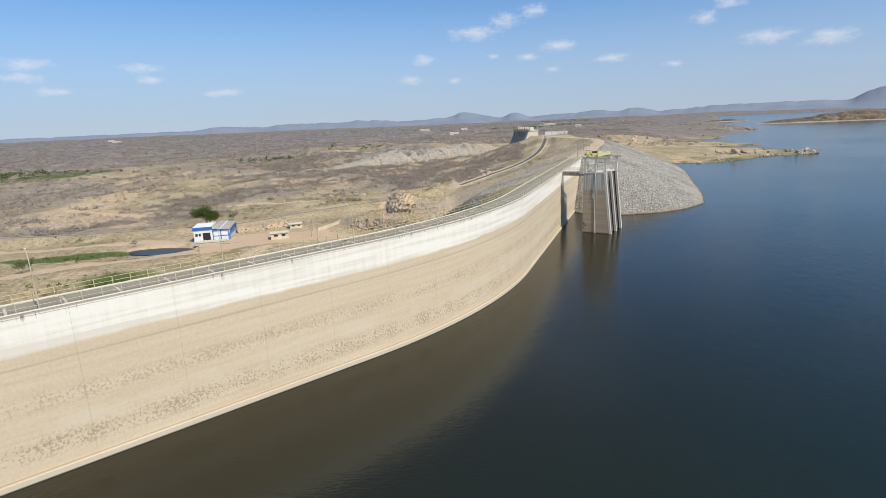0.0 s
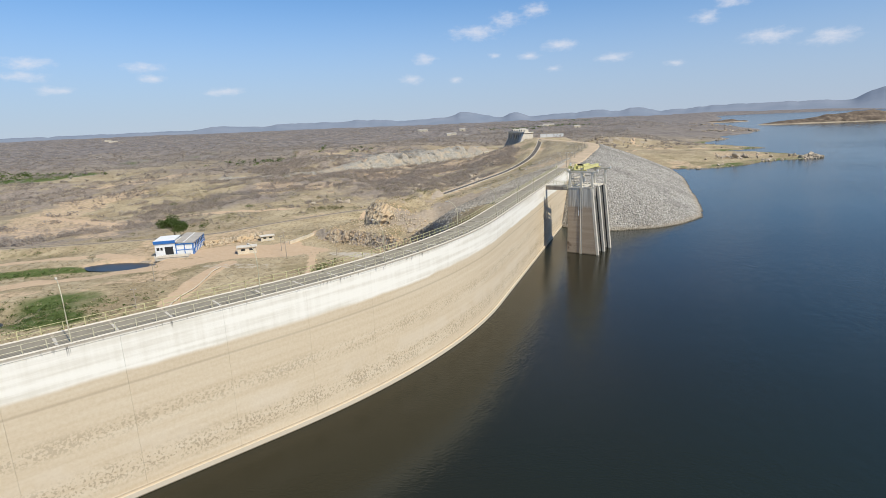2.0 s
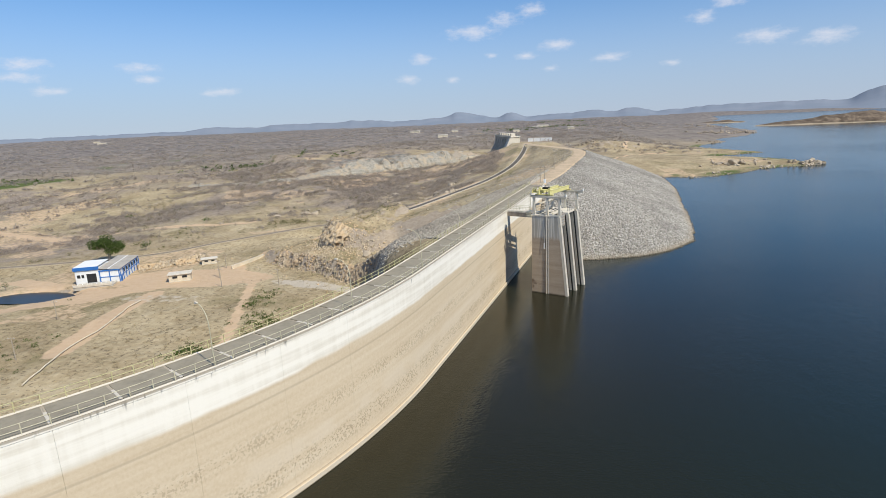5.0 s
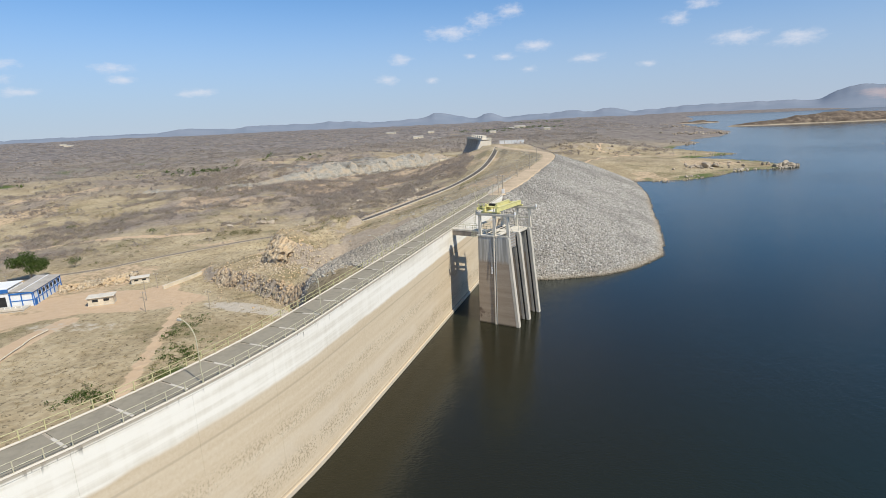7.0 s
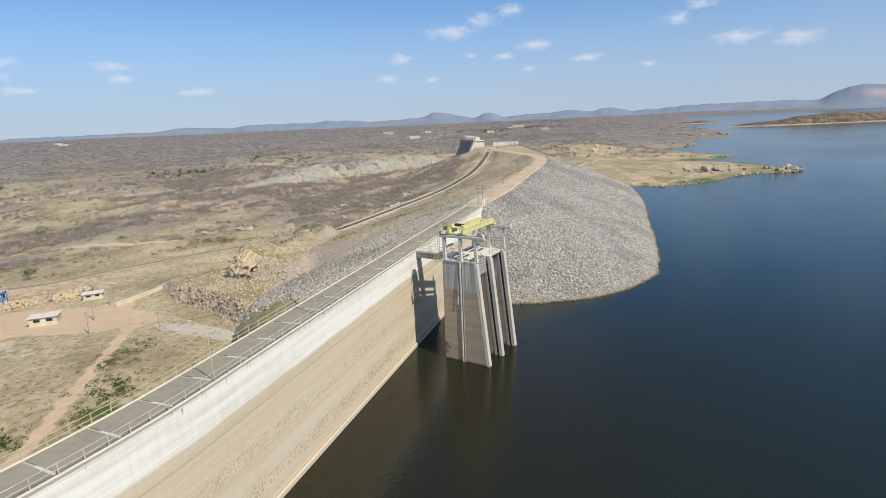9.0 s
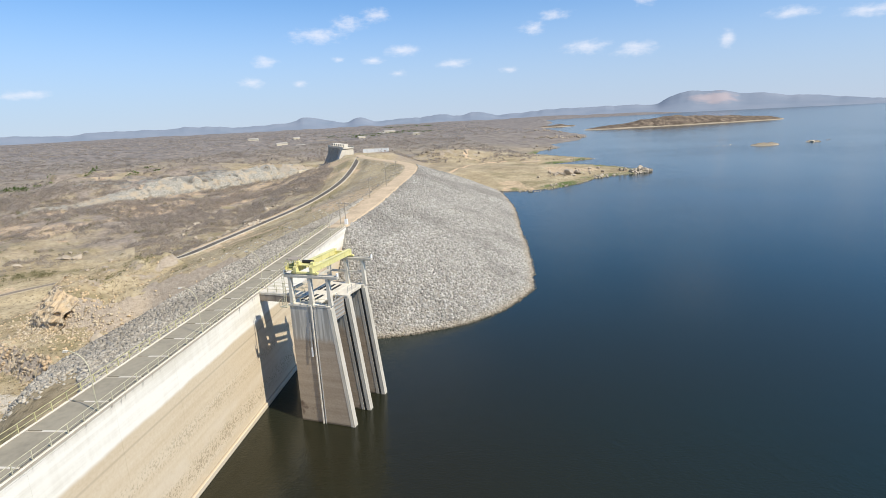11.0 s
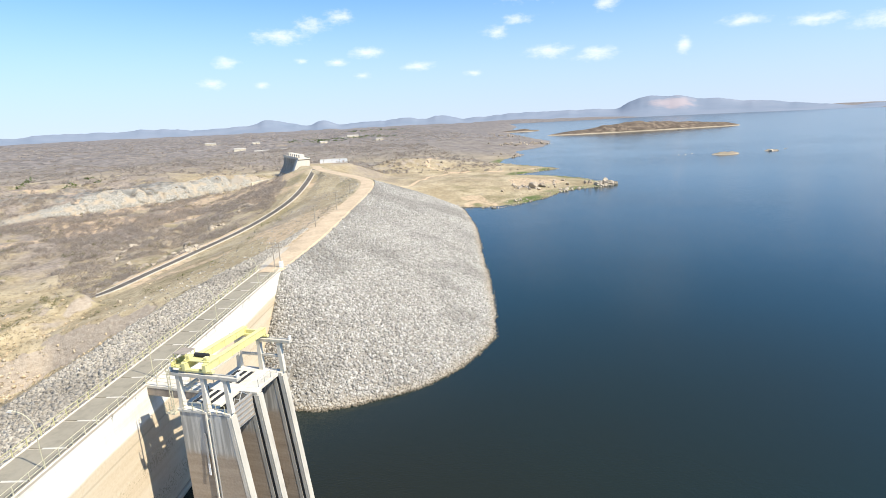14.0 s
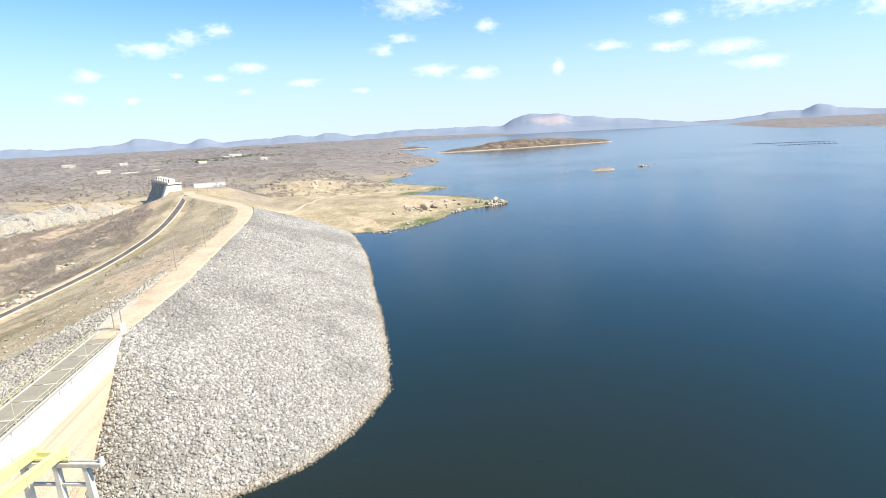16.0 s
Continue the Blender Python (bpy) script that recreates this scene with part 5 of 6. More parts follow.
for k in range(8):
    part("pilaster", boxed(0.004, 0.18, 0.3 + k * 2.9, 0.62 + k * 2.9, -0.4, 4.15), M_BLUE, house, "blue pilaster")
for k, x in enumerate((-6.5, -3.4, -0.35)):
    part("pilaster", boxed(x, x + 0.28, 0.08, 0.246, -0.4, 4.15), M_BLUE, house, "blue pilaster")
part("band", boxed(-6.6, 0.0, 0.12, 0.247, 1.9, 2.15), M_BLUE, house)
part("band", boxed(0.004, 0.1, 0.4, 21.0, 1.9, 2.15), M_BLUE, house)
part("doorway", boxed(-10.4, -7.4, -0.06, 0.0, 0.6, 3.7), M_DARK, house, "dark open loading doorway")
part("window", boxed(-13.4, -12.4, -0.05, 0.0, 2.4, 3.5), M_DARK, house)
part("window", boxed(-12.0, -11.2, -0.05, 0.0, 2.4, 3.5), M_DARK, house)
part("side_door", boxed(0.004, 0.14, 1.0, 2.1, -0.4, 2.0), M_BLUE, house, "blue steel door")
for k in range(6):
    part("window", boxed(0.004, 0.05, 4.1 + k * 2.9, 5.5 + k * 2.9, 2.5, 3.8), M_DARK, house)
ramp = thing("loading_ramp", HB, "grey concrete loading terrace in front of the pump house", "terrace")
part("terrace", boxed(-13.0, -1.0, -5.5, -0.4, -0.6, 0.55, 0.05), M_CONC, ramp)
part("parapet", boxed(-13.0, -1.0, -5.7, -5.45, 0.55, 1.35, 0.04), M_CONC_W, ramp)
for k in range(9):
    part("baluster", boxed(-12.9 + k * 1.45, -12.75 + k * 1.45, -5.66, -5.5, 1.35, 1.75), M_WHITE, ramp)


def hut(m, w, d, hgt, label):
    ob = thing("hut", m, label, "hut", "small huts")
    part("wall", boxed(0, w, 0, d, -0.6, hgt, 0.03), M_CREAM, ob)
    part("roof_slab", boxed(-0.35, w + 0.35, -0.45, d + 0.45, hgt + 0.002, hgt + 0.22, 0.04), M_CONC_W, ob)
    for x in (w * 0.18, w * 0.62):
        part("window", boxed(x, x + w * 0.22, -0.04, 0.0, hgt * 0.5, hgt * 0.8), M_DARK, ob)
    part("plinth", boxed(-0.1, w + 0.1, -0.1, d + 0.1, -0.7, 0.15), M_CONC, ob)


hut(local((-99.7, 212.4, float(gz(-97, 214))), (0.91, 0.42)), 7.0, 4.0, 2.5, "small cream plastered hut with a flat concrete roof")
hut(local((-100.5, 235.0, float(gz(-98, 237))), (0.87, 0.49)), 5.4, 3.2, 1.9, "small weathered grey-cream hut beside rubble")
yard_wall = thing("yard_wall", local((-85.2, 229.0, float(gz(-83, 237))), (0.24, 0.97)), "low cream concrete retaining wall", "wall")
part("wall_body", boxed(0, 18, 0, 0.4, -0.8, 1.2, 0.04), M_CREAM, yard_wall)
part("coping", boxed(-0.05, 18.05, -0.06, 0.46, 1.2, 1.3, 0.02), M_CONC_W, yard_wall)
pipe = thing("water_pipe", pose(0, 0, 0), "long pale pipeline lying on the valley slope", "pipe")
pl = [(-84.0, 137), (-86.2, 143.8), (-90.6, 157.7), (-91.3, 170.2), (-95.0, 184.5), (-95.4, 191.4)]
part("pipe_run", tube([(x, y, float(gz(x, y)) + 0.35) for x, y in spline(pl, 4)], 0.17, 8), M_CREAM, pipe)


# ---------------------------------------------------------------- rocks
def rock_mesh(rng, sub_=2, rough=0.35):
    b = bmesh.new()
    bmesh.ops.create_icosphere(b, subdivisions=sub_, radius=1)
    off = Vector(rng.uniform(-50, 50, 3))
    for v in b.verts:
        n = noise.noise(v.co * 0.9 + off) * rough * 1.3 + noise.noise(v.co * 2.4 + off) * rough * 0.5
        v.co *= 1 + n
    # a few flat fracture faces
    for k in range(10):
        nrm = Vector(rng.normal(0, 1, 3)).normalized()
        lim = rng.uniform(0.42, 0.8)
        for v in b.verts:
            d = v.co.dot(nrm)
            if d > lim:
                v.co -= nrm * (d - lim)
    me = bpy.data.meshes.new("boulder")
    b.to_mesh(me)
    b.free()
    me.materials.append(M_BOULDER)
    return me


rng = np.random.default_rng(21)
ROCKS = [rock_mesh(rng) for k in range(8)]


def boulder(x, y, r, flat=0.75, label="rounded pale granite boulder on the lake shore", group="granite boulders"):
    ob = new("boulder", ROCKS[int(rng.integers(8))])
    z = min(float(gz(x + dx * r, y + dy * r)) for dx, dy in ((0, 0), (0.5, 0), (-0.5, 0), (0, 0.5), (0, -0.5)))
    if inside(np.array([x]), np.array([y]), LAKE)[0]:
        z = max(z, -0.2)
    ob.matrix_world = Matrix.LocRotScale((x, y, z + r * flat * 0.5), Euler((rng.uniform(-0.3, 0.3), rng.uniform(-0.3, 0.3), rng.uniform(0, 6.28))), (r * rng.uniform(0.8, 1.25), r * rng.uniform(0.8, 1.2), r * flat * rng.uniform(0.85, 1.2)))
    tagged(ob, label, "boulder", group)


def cluster(cx, cy, sx, sy, n, lo, hi, **kw):
    for k in range(n):
        x, y, r = cx + rng.normal(0, sx), cy + rng.normal(0, sy), rng.uniform(lo, hi) * (1.0 if k else 1.2)
        # on land, or in the shallows beside it
        if float(gz(x, y)) > -0.7 - 50 * (cx > 480) or y < 380 or x < 60:
            boulder(x, y, r, **kw)


boulder(169, 443, 3.0, 1.2)
cluster(166, 446, 8, 5, 16, 0.8, 2.1, flat=1.1)
cluster(221, 446, 6, 3, 22, 0.9, 2.4, flat=1.2)
cluster(190, 436, 5, 1.5, 6, 0.7, 1.5)
cluster(147, 402, 10, 2.0, 9, 0.6, 1.3)
cluster(128, 392, 5, 2.0, 7, 0.5, 1.1)
cluster(192, 462, 9, 5, 6, 0.9, 1.8)
cluster(335, 925, 14, 10, 8, 1.2, 2.6)
cluster(395, 1010, 14, 20, 6, 1.2, 2.6)
cluster(492, 602, 3, 2, 5, 1.0, 2.4, label="small grey rock rising out of the lake")
for x, y in ((398, 622), (404, 619), (418, 628), (424, 604), (517, 612), (526, 618)):
    boulder(x, y, 0.9, 0.7, "small dark rock just above the lake surface")
heap = []
for cx, cy, sx, sy, n, lo, hi in ((168, 449, 8, 5, 40, 0.4, 1.4), (217, 438, 8, 3.0, 44, 0.4, 1.5), (188, 432, 7, 2.5, 14, 0.5, 1.3), (197, 630, 12, 16, 20, 0.4, 1.1), (337, 945, 22, 16, 22, 0.8, 2.2), (382, 968, 12, 12, 14, 0.9, 2.4),
                                  (150, 600, 30, 14, 14, 0.3, 0.8), (95, 612, 26, 8, 24, 0.5, 1.5), (225, 566, 8, 4, 8, 0.4, 0.9), (262, 745, 12, 20, 14, 0.6, 1.5), (182, 470, 16, 10, 10, 0.3, 0.8), (455, 1330, 15, 90, 14, 1.2, 3.0)):
    if cy < 560:
        cluster(cx, cy, sx * 0.75, sy * 0.75, n, lo, hi, flat=0.9, label="angular tan granite boulder in a jumbled shore outcrop")
    else:
        p = np.column_stack([rng.normal(cx, sx, 2 * n), rng.normal(cy, sy, 2 * n)])
        p = p[gz(p[:, 0], p[:, 1]) > -0.5]
        n = len(p)
        heap.append(np.column_stack([p, np.maximum(gz(p[:, 0], p[:, 1]), -0.3) + 0.3, rng.uniform(lo, hi, n)]))
heap = np.vstack(heap)
sv, sf = stones(rng, heap[:, :3], heap[:, 3], 0.9, 0.3)
tagged(new("far_boulders", big_mesh("far_boulders", sv, sf, M_BOULDER)), "jumbled tan granite boulders along the far shore", "boulders", kind="stuff")
VL = "pale granite boulder among dry scrub"
boulder(-33.5, 227.5, 1.7, 1.0, "large angular tan boulder on dry grass")
boulder(-35.5, 231.5, 1.0, 0.8, VL)
cluster(-103, 361, 4, 3, 4, 1.2, 2.4, label=VL)
cluster(-36, 306, 5, 4, 7, 0.7, 1.6, label=VL)
for cx, cy in ((-22, 414), (-8, 444), (-24, 388), (-23, 358), (-31, 352), (-12, 436), (-19, 330), (-60, 400)):
    cluster(cx, cy, 4, 3, 8, 0.8, 2.1, label=VL)
cluster(-62, 330, 16, 12, 7, 0.6, 1.3, label=VL)
cluster(-50, 370, 14, 18, 7, 0.6, 1.4, label=VL)
cluster(-130, 330, 40, 30, 9, 0.8, 2.0, label=VL)

# broken rock faces of the outcrop and of the quarry
def face_rocks(line, n, spread, lo, hi, squash, lift):
    d = spline(line, 10)
    i = rng.integers(0, len(d) - 1, n)
    f = rng.uniform(0, 1, (n, 1))
    p = d[i] * (1 - f) + d[i + 1] * f
    p = p + rng.normal(0, spread, p.shape)
    c = np.column_stack([p, gz(p[:, 0], p[:, 1]) + lift])
    return stones(rng, c, rng.uniform(lo, hi, n), squash, 0.3)


def rock_face(name, line, mat, step, rows, block, depth, down, back, label, seed, cap=0.4):
    """A broken rock wall along a line: jointed blocks that stand out unevenly, leaning back."""
    c = spline(line, 30)
    L = np.concatenate([[0], np.cumsum(np.hypot(*np.diff(c, axis=0).T))])
    s_ = np.arange(0, L[-1], step)
    p = np.stack([np.interp(s_, L, c[:, k]) for k in (0, 1)], 1)
    t = np.gradient(p, axis=0)
    t /= np.hypot(t[:, 0], t[:, 1])[:, None]
    nrm = np.stack([-t[:, 1], t[:, 0]], 1)
    lo = gz(*(p - nrm * down).T) - 0.6
    hi = gz(*(p + nrm * back).T) + cap * (fbm(s_, 0 * s_, block * 1.6, seed + 9, 3) - 0.2)
    hi = np.maximum(hi, lo + 0.4)
    S, V = np.meshgrid(s_, np.linspace(0, 1, rows))
    Z = lo + (hi - lo) * V
    wob = 1.2 * (fbm(S, Z, block * 2, seed) - 0.5)
    cell = lattice(np.floor(S / block + wob).astype(np.int64), np.floor(Z / (block * 1.5) + wob).astype(np.int64), seed)
    out = depth * (cell - 0.45) + depth * 1.6 * (fbm(S, Z, block * 5, seed + 3, 4) - 0.5) + 0.35 * depth * (fbm(S, Z, block * 0.6, seed + 4, 2) - 0.5)
    off = -down * 0.8 + (down * 0.8 + back) * V ** 1.6 - out * np.clip(V * 4, 0.2, 1) * np.clip((1 - V) * 6, 0.15, 1)
    X_, Y_ = p[:, 0] + nrm[:, 0] * off, p[:, 1] + nrm[:, 1] * off
    v = np.stack([X_.ravel(), Y_.ravel(), Z.ravel()], 1)
    q = np.arange(S.size).reshape(S.shape)
    f = np.stack([q[:-1, :-1].ravel(), q[:-1, 1:].ravel(), q[1:, 1:].ravel(), q[1:, :-1].ravel()], 1)
    tagged(new(name, big_mesh(name, v, f, mat)), label, "rocks", kind="stuff")


rock_face("rock_ledge", CLIFF_A[1:-1], M_OUTCROP, 0.2, 28, 0.8, 1.0, 1.4, 2.0, "low broken brown rock ledge with upright joints", 3)
rock_face("rock_outcrop", CLIFF_B[:-2], M_OCHRE, 0.2, 34, 0.75, 1.7, 1.6, 5.0, "weathered ochre rock outcrop above the ledge", 5, 0.9)
rock_face("quarry_face", CLIFF_C, M_SLAB, 0.9, 26, 7.0, 2.0, 4.0, 9.0, "long pale grey quarried rock face with steep fluted slabs", 7, 1.5)
sv, sf = face_rocks(CLIFF_A[1:-1], 500, 1.3, 0.2, 0.6, 0.9, -0.1)
tagged(new("ledge_rubble", big_mesh("ledge_rubble", sv, sf, M_OUTCROP)), "broken brown stones along the ledge", "rocks", kind="stuff")
sv, sf = face_rocks(CLIFF_B[:-1], 1600, 3.8, 0.1, 0.45, 0.9, -0.05)
tagged(new("outcrop_rubble", big_mesh("outcrop_rubble", sv, sf, M_OCHRE)), "weathered ochre stones about the outcrop", "rocks", kind="stuff")
sv, sf = face_rocks(CLIFF_C[1:], 260, 6, 0.4, 1.1, 0.7, 0.0)
tagged(new("quarry_rubble", big_mesh("quarry_rubble", sv, sf, M_BOULDER)), "pale rock rubble along the quarried face", "rocks", kind="stuff")
n = 900
p = np.column_stack([rng.normal(-45, 22, n), rng.normal(240, 15, n)])
p = p[(poly_dist(p[:, 0], p[:, 1], ROAD_XY)[0] > 5) & (poly_dist(p[:, 0], p[:, 1], DAM_LINE)[0] > 12)]
sv, sf = stones(rng, np.column_stack([p, gz(p[:, 0], p[:, 1])]), 0.12 + 0.38 * rng.uniform(0, 1, len(p)) ** 3)
tagged(new("field_stones", big_mesh("field_stones", sv, sf, M_OCHRE)), "scattered ochre field stones on the outcrop", "rocks", kind="stuff")
w_ = rng.uniform(0, 1, 900)
o_ = rng.normal(0, 1, 900)
p = np.column_stack([-124 + 19 * w_ - 0.58 * 2.2 * o_, 231 + 14 * w_ + 0.81 * 2.2 * o_])
sv, sf = stones(rng, np.column_stack([p, gz(p[:, 0], p[:, 1]) + 0.1 + 1.3 * np.exp(-o_ ** 2)]), 0.3 + 0.55 * rng.uniform(0, 1, len(p)) ** 2)
tagged(new("rubble_heap", big_mesh("rubble_heap", sv, sf, M_OCHRE)), "long heap of tan rubble behind the yard", "rubble", kind="stuff")
# stones along the natural shore
sh = spline(SHORE[:16], 20)
i = rng.integers(0, len(sh), 1500)
p = sh[i] + rng.normal(0, 2.4, (1500, 2))
zz = gz(p[:, 0], p[:, 1])
k = (zz > -0.6) & (zz < 2.5)
sv, sf = stones(rng, np.column_stack([p, np.maximum(zz, 0)])[k], 0.15 + 0.45 * rng.uniform(0, 1, k.sum()) ** 3)
tagged(new("shore_stones", big_mesh("shore_stones", sv, sf, M_BOULDER)), "pale stones scattered along the lake shore", "stones", kind="stuff")


# ---------------------------------------------------------------- scrub
def bush_templates(rng, count, tris, size):
    out = []
    for k in range(count):
        u = rng.normal(0, 1, (tris, 3))
        u[:, 2] = np.abs(u[:, 2])
        u /= np.linalg.norm(u, axis=1)[:, None]
        c = u * rng.uniform(0.25, 1.0, (tris, 1)) ** 0.6 * np.array([1, 1, 0.85])
        c *= 1 + 0.35 * np.sin(3 * np.arctan2(u[:, 1], u[:, 0]) + k)[:, None] * np.array([1, 1, 0.3])
        a = rng.normal(0, 1, (tris, 3, 3)) * size
        out.append((c[:, None, :] + a).reshape(-1, 3))
    return out


def scrub_mesh(name, rng, pts, radius, height, tris, size, mat, sink=0.1):
    """Many bushes in one mesh: loose blades in uneven domes."""
    tpl = np.array(bush_templates(rng, 10, tris, size))
    n = len(pts)
    v = tpl[rng.integers(0, 10, n)]
    ang = rng.uniform(0, 2 * np.pi, n)[:, None]
    x, y = v[..., 0] * np.cos(ang) - v[..., 1] * np.sin(ang), v[..., 0] * np.sin(ang) + v[..., 1] * np.cos(ang)
    r = np.asarray(radius)[:, None]
    z = v[..., 2] * np.asarray(height)[:, None]
    base = gz(pts[:, 0], pts[:, 1])[:, None]
    V = np.stack([x * r + pts[:, :1], y * r + pts[:, 1:2], np.maximum(z, -0.1) + base - sink], -1).reshape(-1, 3)
    F = np.arange(len(V)).reshape(-1, 3)
    me = big_mesh(name, V, F, mat)
    tone = 0.1 + np.repeat(rng.uniform(0, 1, n), tris * 3) * 0.6 + np.repeat(rng.uniform(0, 0.4, n * tris), 3)
    put_attr(me, "tone", tone)
    return me


def clear(x, y):
    """Where bushes may stand: off the roads, the dam, the water and the yard."""
    ok = (poly_dist(x, y, ROAD_XY)[0] > 6 + 14 * fbm(x, y, 30, 57) * sstep(250, 290, y)) & (poly_dist(x, y, DAM_LINE)[0] > 24) & (poly_dist(x, y, BANK)[0] > 24) & ~inside(x, y, LAKE)
    ok &= np.hypot((x + 100) / 40, (y - 216) / 17) > 1
    for pts, w in TRACKS:
        ok &= poly_dist(x, y, pts)[0] > w * 1.3
    ok &= poly_dist(x, y, [(24, 545), (3, 637)])[0] > 22
    return ok


def dense(x, y):
    return sstep(0.475, 0.535, 0.22 * fbm(x, y, 130, 51) + 0.40 * fbm(x, y, 34, 52) + 0.38 * fbm(x, y, 11, 53))


def sow(rng, n, x0, x1, y0, y1, low):
    x, y = rng.uniform(x0, x1, n), rng.uniform(y0, y1, n)
    k = clear(x, y) & (rng.uniform(0, 1, n) < np.maximum(dense(x, y), low))
    return np.column_stack([x, y])[k]


rng = np.random.default_rng(33)
p = sow(rng, 26000, -260, 32, 278, 560, 0.04)
p = p[(p[:, 0] < 0.31 * (p[:, 1] - 300) - 22)]
tagged(new("dry_scrub", scrub_mesh("dry_scrub", rng, p, rng.uniform(0.8, 2.7, len(p)), rng.uniform(0.9, 2.8, len(p)), 72, 0.075, M_TWIG)), "dense leafless grey-brown thorn scrub", "scrub", kind="stuff")
p = np.vstack([sow(rng, 17000, -620, 200, 560, 1100, 0.18), sow(rng, 8000, -620, -230, 230, 560, 0.08)])
tagged(new("far_scrub", scrub_mesh("far_scrub", rng, p, rng.uniform(1.4, 3.6, len(p)), rng.uniform(1.2, 3.0, len(p)), 26, 0.15, M_TWIG)), "grey-brown thorn scrub on the middle distance", "scrub", kind="stuff")
p = np.vstack([sow(rng, 14000, -1900, 420, 1100, 2600, 0.3), sow(rng, 6000, -1900, -620, 300, 1100, 0.3)])
tagged(new("distant_scrub", scrub_mesh("distant_scrub", rng, p, rng.uniform(3.0, 8, len(p)), rng.uniform(1.6, 3.6, len(p)), 16, 0.19, M_TWIG)), "distant thorn scrub fading towards the hills", "scrub", kind="stuff")
p = np.vstack([sow(rng, 9000, -200, -30, 120, 290, 0.35), sow(rng, 1500, 60, 240, 410, 640, 0.12), sow(rng, 500, -75, -20, 215, 275, 0.8)])
tagged(new("low_shrubs", scrub_mesh("low_shrubs", rng, p, rng.uniform(0.35, 1.2, len(p)), rng.uniform(0.25, 0.8, len(p)), 22, 0.13, M_TUFT)), "scattered low dry shrubs on bare soil", "scrub", kind="stuff")
p = np.vstack([sow(rng, 3600, -240, 20, 250, 560, 0.25), np.column_stack([rng.normal(-104, 9, 60), rng.normal(322, 5, 60)]), np.column_stack([rng.normal(-44, 8, 26), rng.normal(246, 8, 26)])])
p = p[fbm(p[:, 0], p[:, 1], 26, 59) > 0.5]
tagged(new("olive_scrub", scrub_mesh("olive_scrub", rng, p, rng.uniform(0.8, 2.2, len(p)), rng.uniform(0.8, 2.2, len(p)), 60, 0.085, M_OLIVE)), "dull olive bushes among the leafless scrub", "scrub", kind="stuff")
# green growth
g = [np.column_stack([rng.normal(x, sx, n), rng.normal(y, sy, n)]) for x, y, sx, sy, n in ((-45, 168, 3.5, 4, 60), (-120, 152, 10, 5, 90), (-117, 139, 8, 6, 130), (-106, 143, 5, 3, 25), (-104, 160, 4, 3, 12), (-58, 193, 2.5, 5, 55), (-50, 177, 3, 3.5, 70), (-58, 157, 3, 2.5, 60), (-205, 226, 12, 4, 25), (-165, 194, 16, 2.5, 60), (-140, 150, 8, 3, 40))]
p = np.vstack(g)
tagged(new("green_shrubs", scrub_mesh("green_shrubs", rng, p, rng.uniform(0.5, 1.4, len(p)), rng.uniform(0.4, 1.3, len(p)), 34, 0.13, M_LEAF)), "fresh green shrubs near damp ground", "shrubs", kind="stuff")
p = np.vstack([np.column_stack([rng.normal(x, sx, n), rng.normal(y, sy, n)]) for x, y, sx, sy, n in ((60, 1660, 60, 40, 120), (240, 2500, 130, 60, 120), (-520, 545, 32, 16, 60), (-250, 620, 40, 20, 40), (110, 1560, 60, 30, 60))])
tagged(new("far_trees", scrub_mesh("far_trees", rng, p, rng.uniform(2.5, 5.5, len(p)), rng.uniform(3, 6, len(p)), 24, 0.16, M_LEAF)), "distant dark green tree belt", "trees", kind="stuff")


def tree(x, y, rad, hgt, label, leaves=2600):
    """A broad tree: tapered trunk, limbs, and a crown of separate leaf sprays."""
    r = np.random.default_rng(int(abs(x * 7 + y)))
    z = float(gz(x, y))
    ob = thing("tree", pose(x, y, z - 0.2), label, "tree", "green trees")
    part("trunk", tube([(0, 0, 0), (0.1, 0.05, hgt * 0.25), (0.0, 0.2, hgt * 0.5)], rad * 0.07, 8, rad * 0.045), M_WOOD, ob)
    V = []
    lobes = []
    for k in range(9):
        a = 2 * math.pi * k / 9 + r.uniform(-0.3, 0.3)
        d = rad * r.uniform(0.35, 0.7)
        tip = (d * math.cos(a), d * math.sin(a), hgt * r.uniform(0.5, 0.8))
        part("limb", tube([(0, 0.1, hgt * 0.3), (tip[0] * 0.5, tip[1] * 0.5, hgt * 0.5), tip], rad * 0.03, 5, rad * 0.012), M_WOOD, ob)
        lobes.append((*tip, rad * r.uniform(0.3, 0.46)))
    lobes.append((0, 0, hgt * 0.85, rad * 0.45))
    for lx, ly, lz, lr in lobes:
        n = leaves // len(lobes)
        u = r.normal(0, 1, (n, 3))
        u /= np.linalg.norm(u, axis=1)[:, None]
        c = np.array([lx, ly, lz]) + u * lr * r.uniform(0.5, 1.05, (n, 1)) * np.array([1, 1, 0.75])
        V.append((c[:, None] + r.normal(0, rad * 0.032, (n, 3, 3))).reshape(-1, 3))
    V = np.vstack(V)
    me = big_mesh("crown", V, np.arange(len(V)).reshape(-1, 3), M_LEAF)
    put_attr(me, "tone", np.repeat(r.uniform(0, 1, len(V) // 3), 3))
    part("crown", me, M_LEAF, ob)


tree(-146.5, 245, 7.4, 10.5, "broad dark green tree behind the pump house", 4600)
tree(-172.6, 168, 3.6, 5.0, "round green tree beside the wet strip", 1400)
tree(-159, 209, 1.9, 3.2, "small lone green tree on dry ground", 600)
tree(-142, 262, 3.2, 4.2, "small dull green tree on dry ground", 900)
tree(-152, 330, 3.0, 3.4, "small dull green tree on dry ground", 700)
tree(-219, 358, 3.2, 3.2, "low spreading green tree on dry ground", 700)


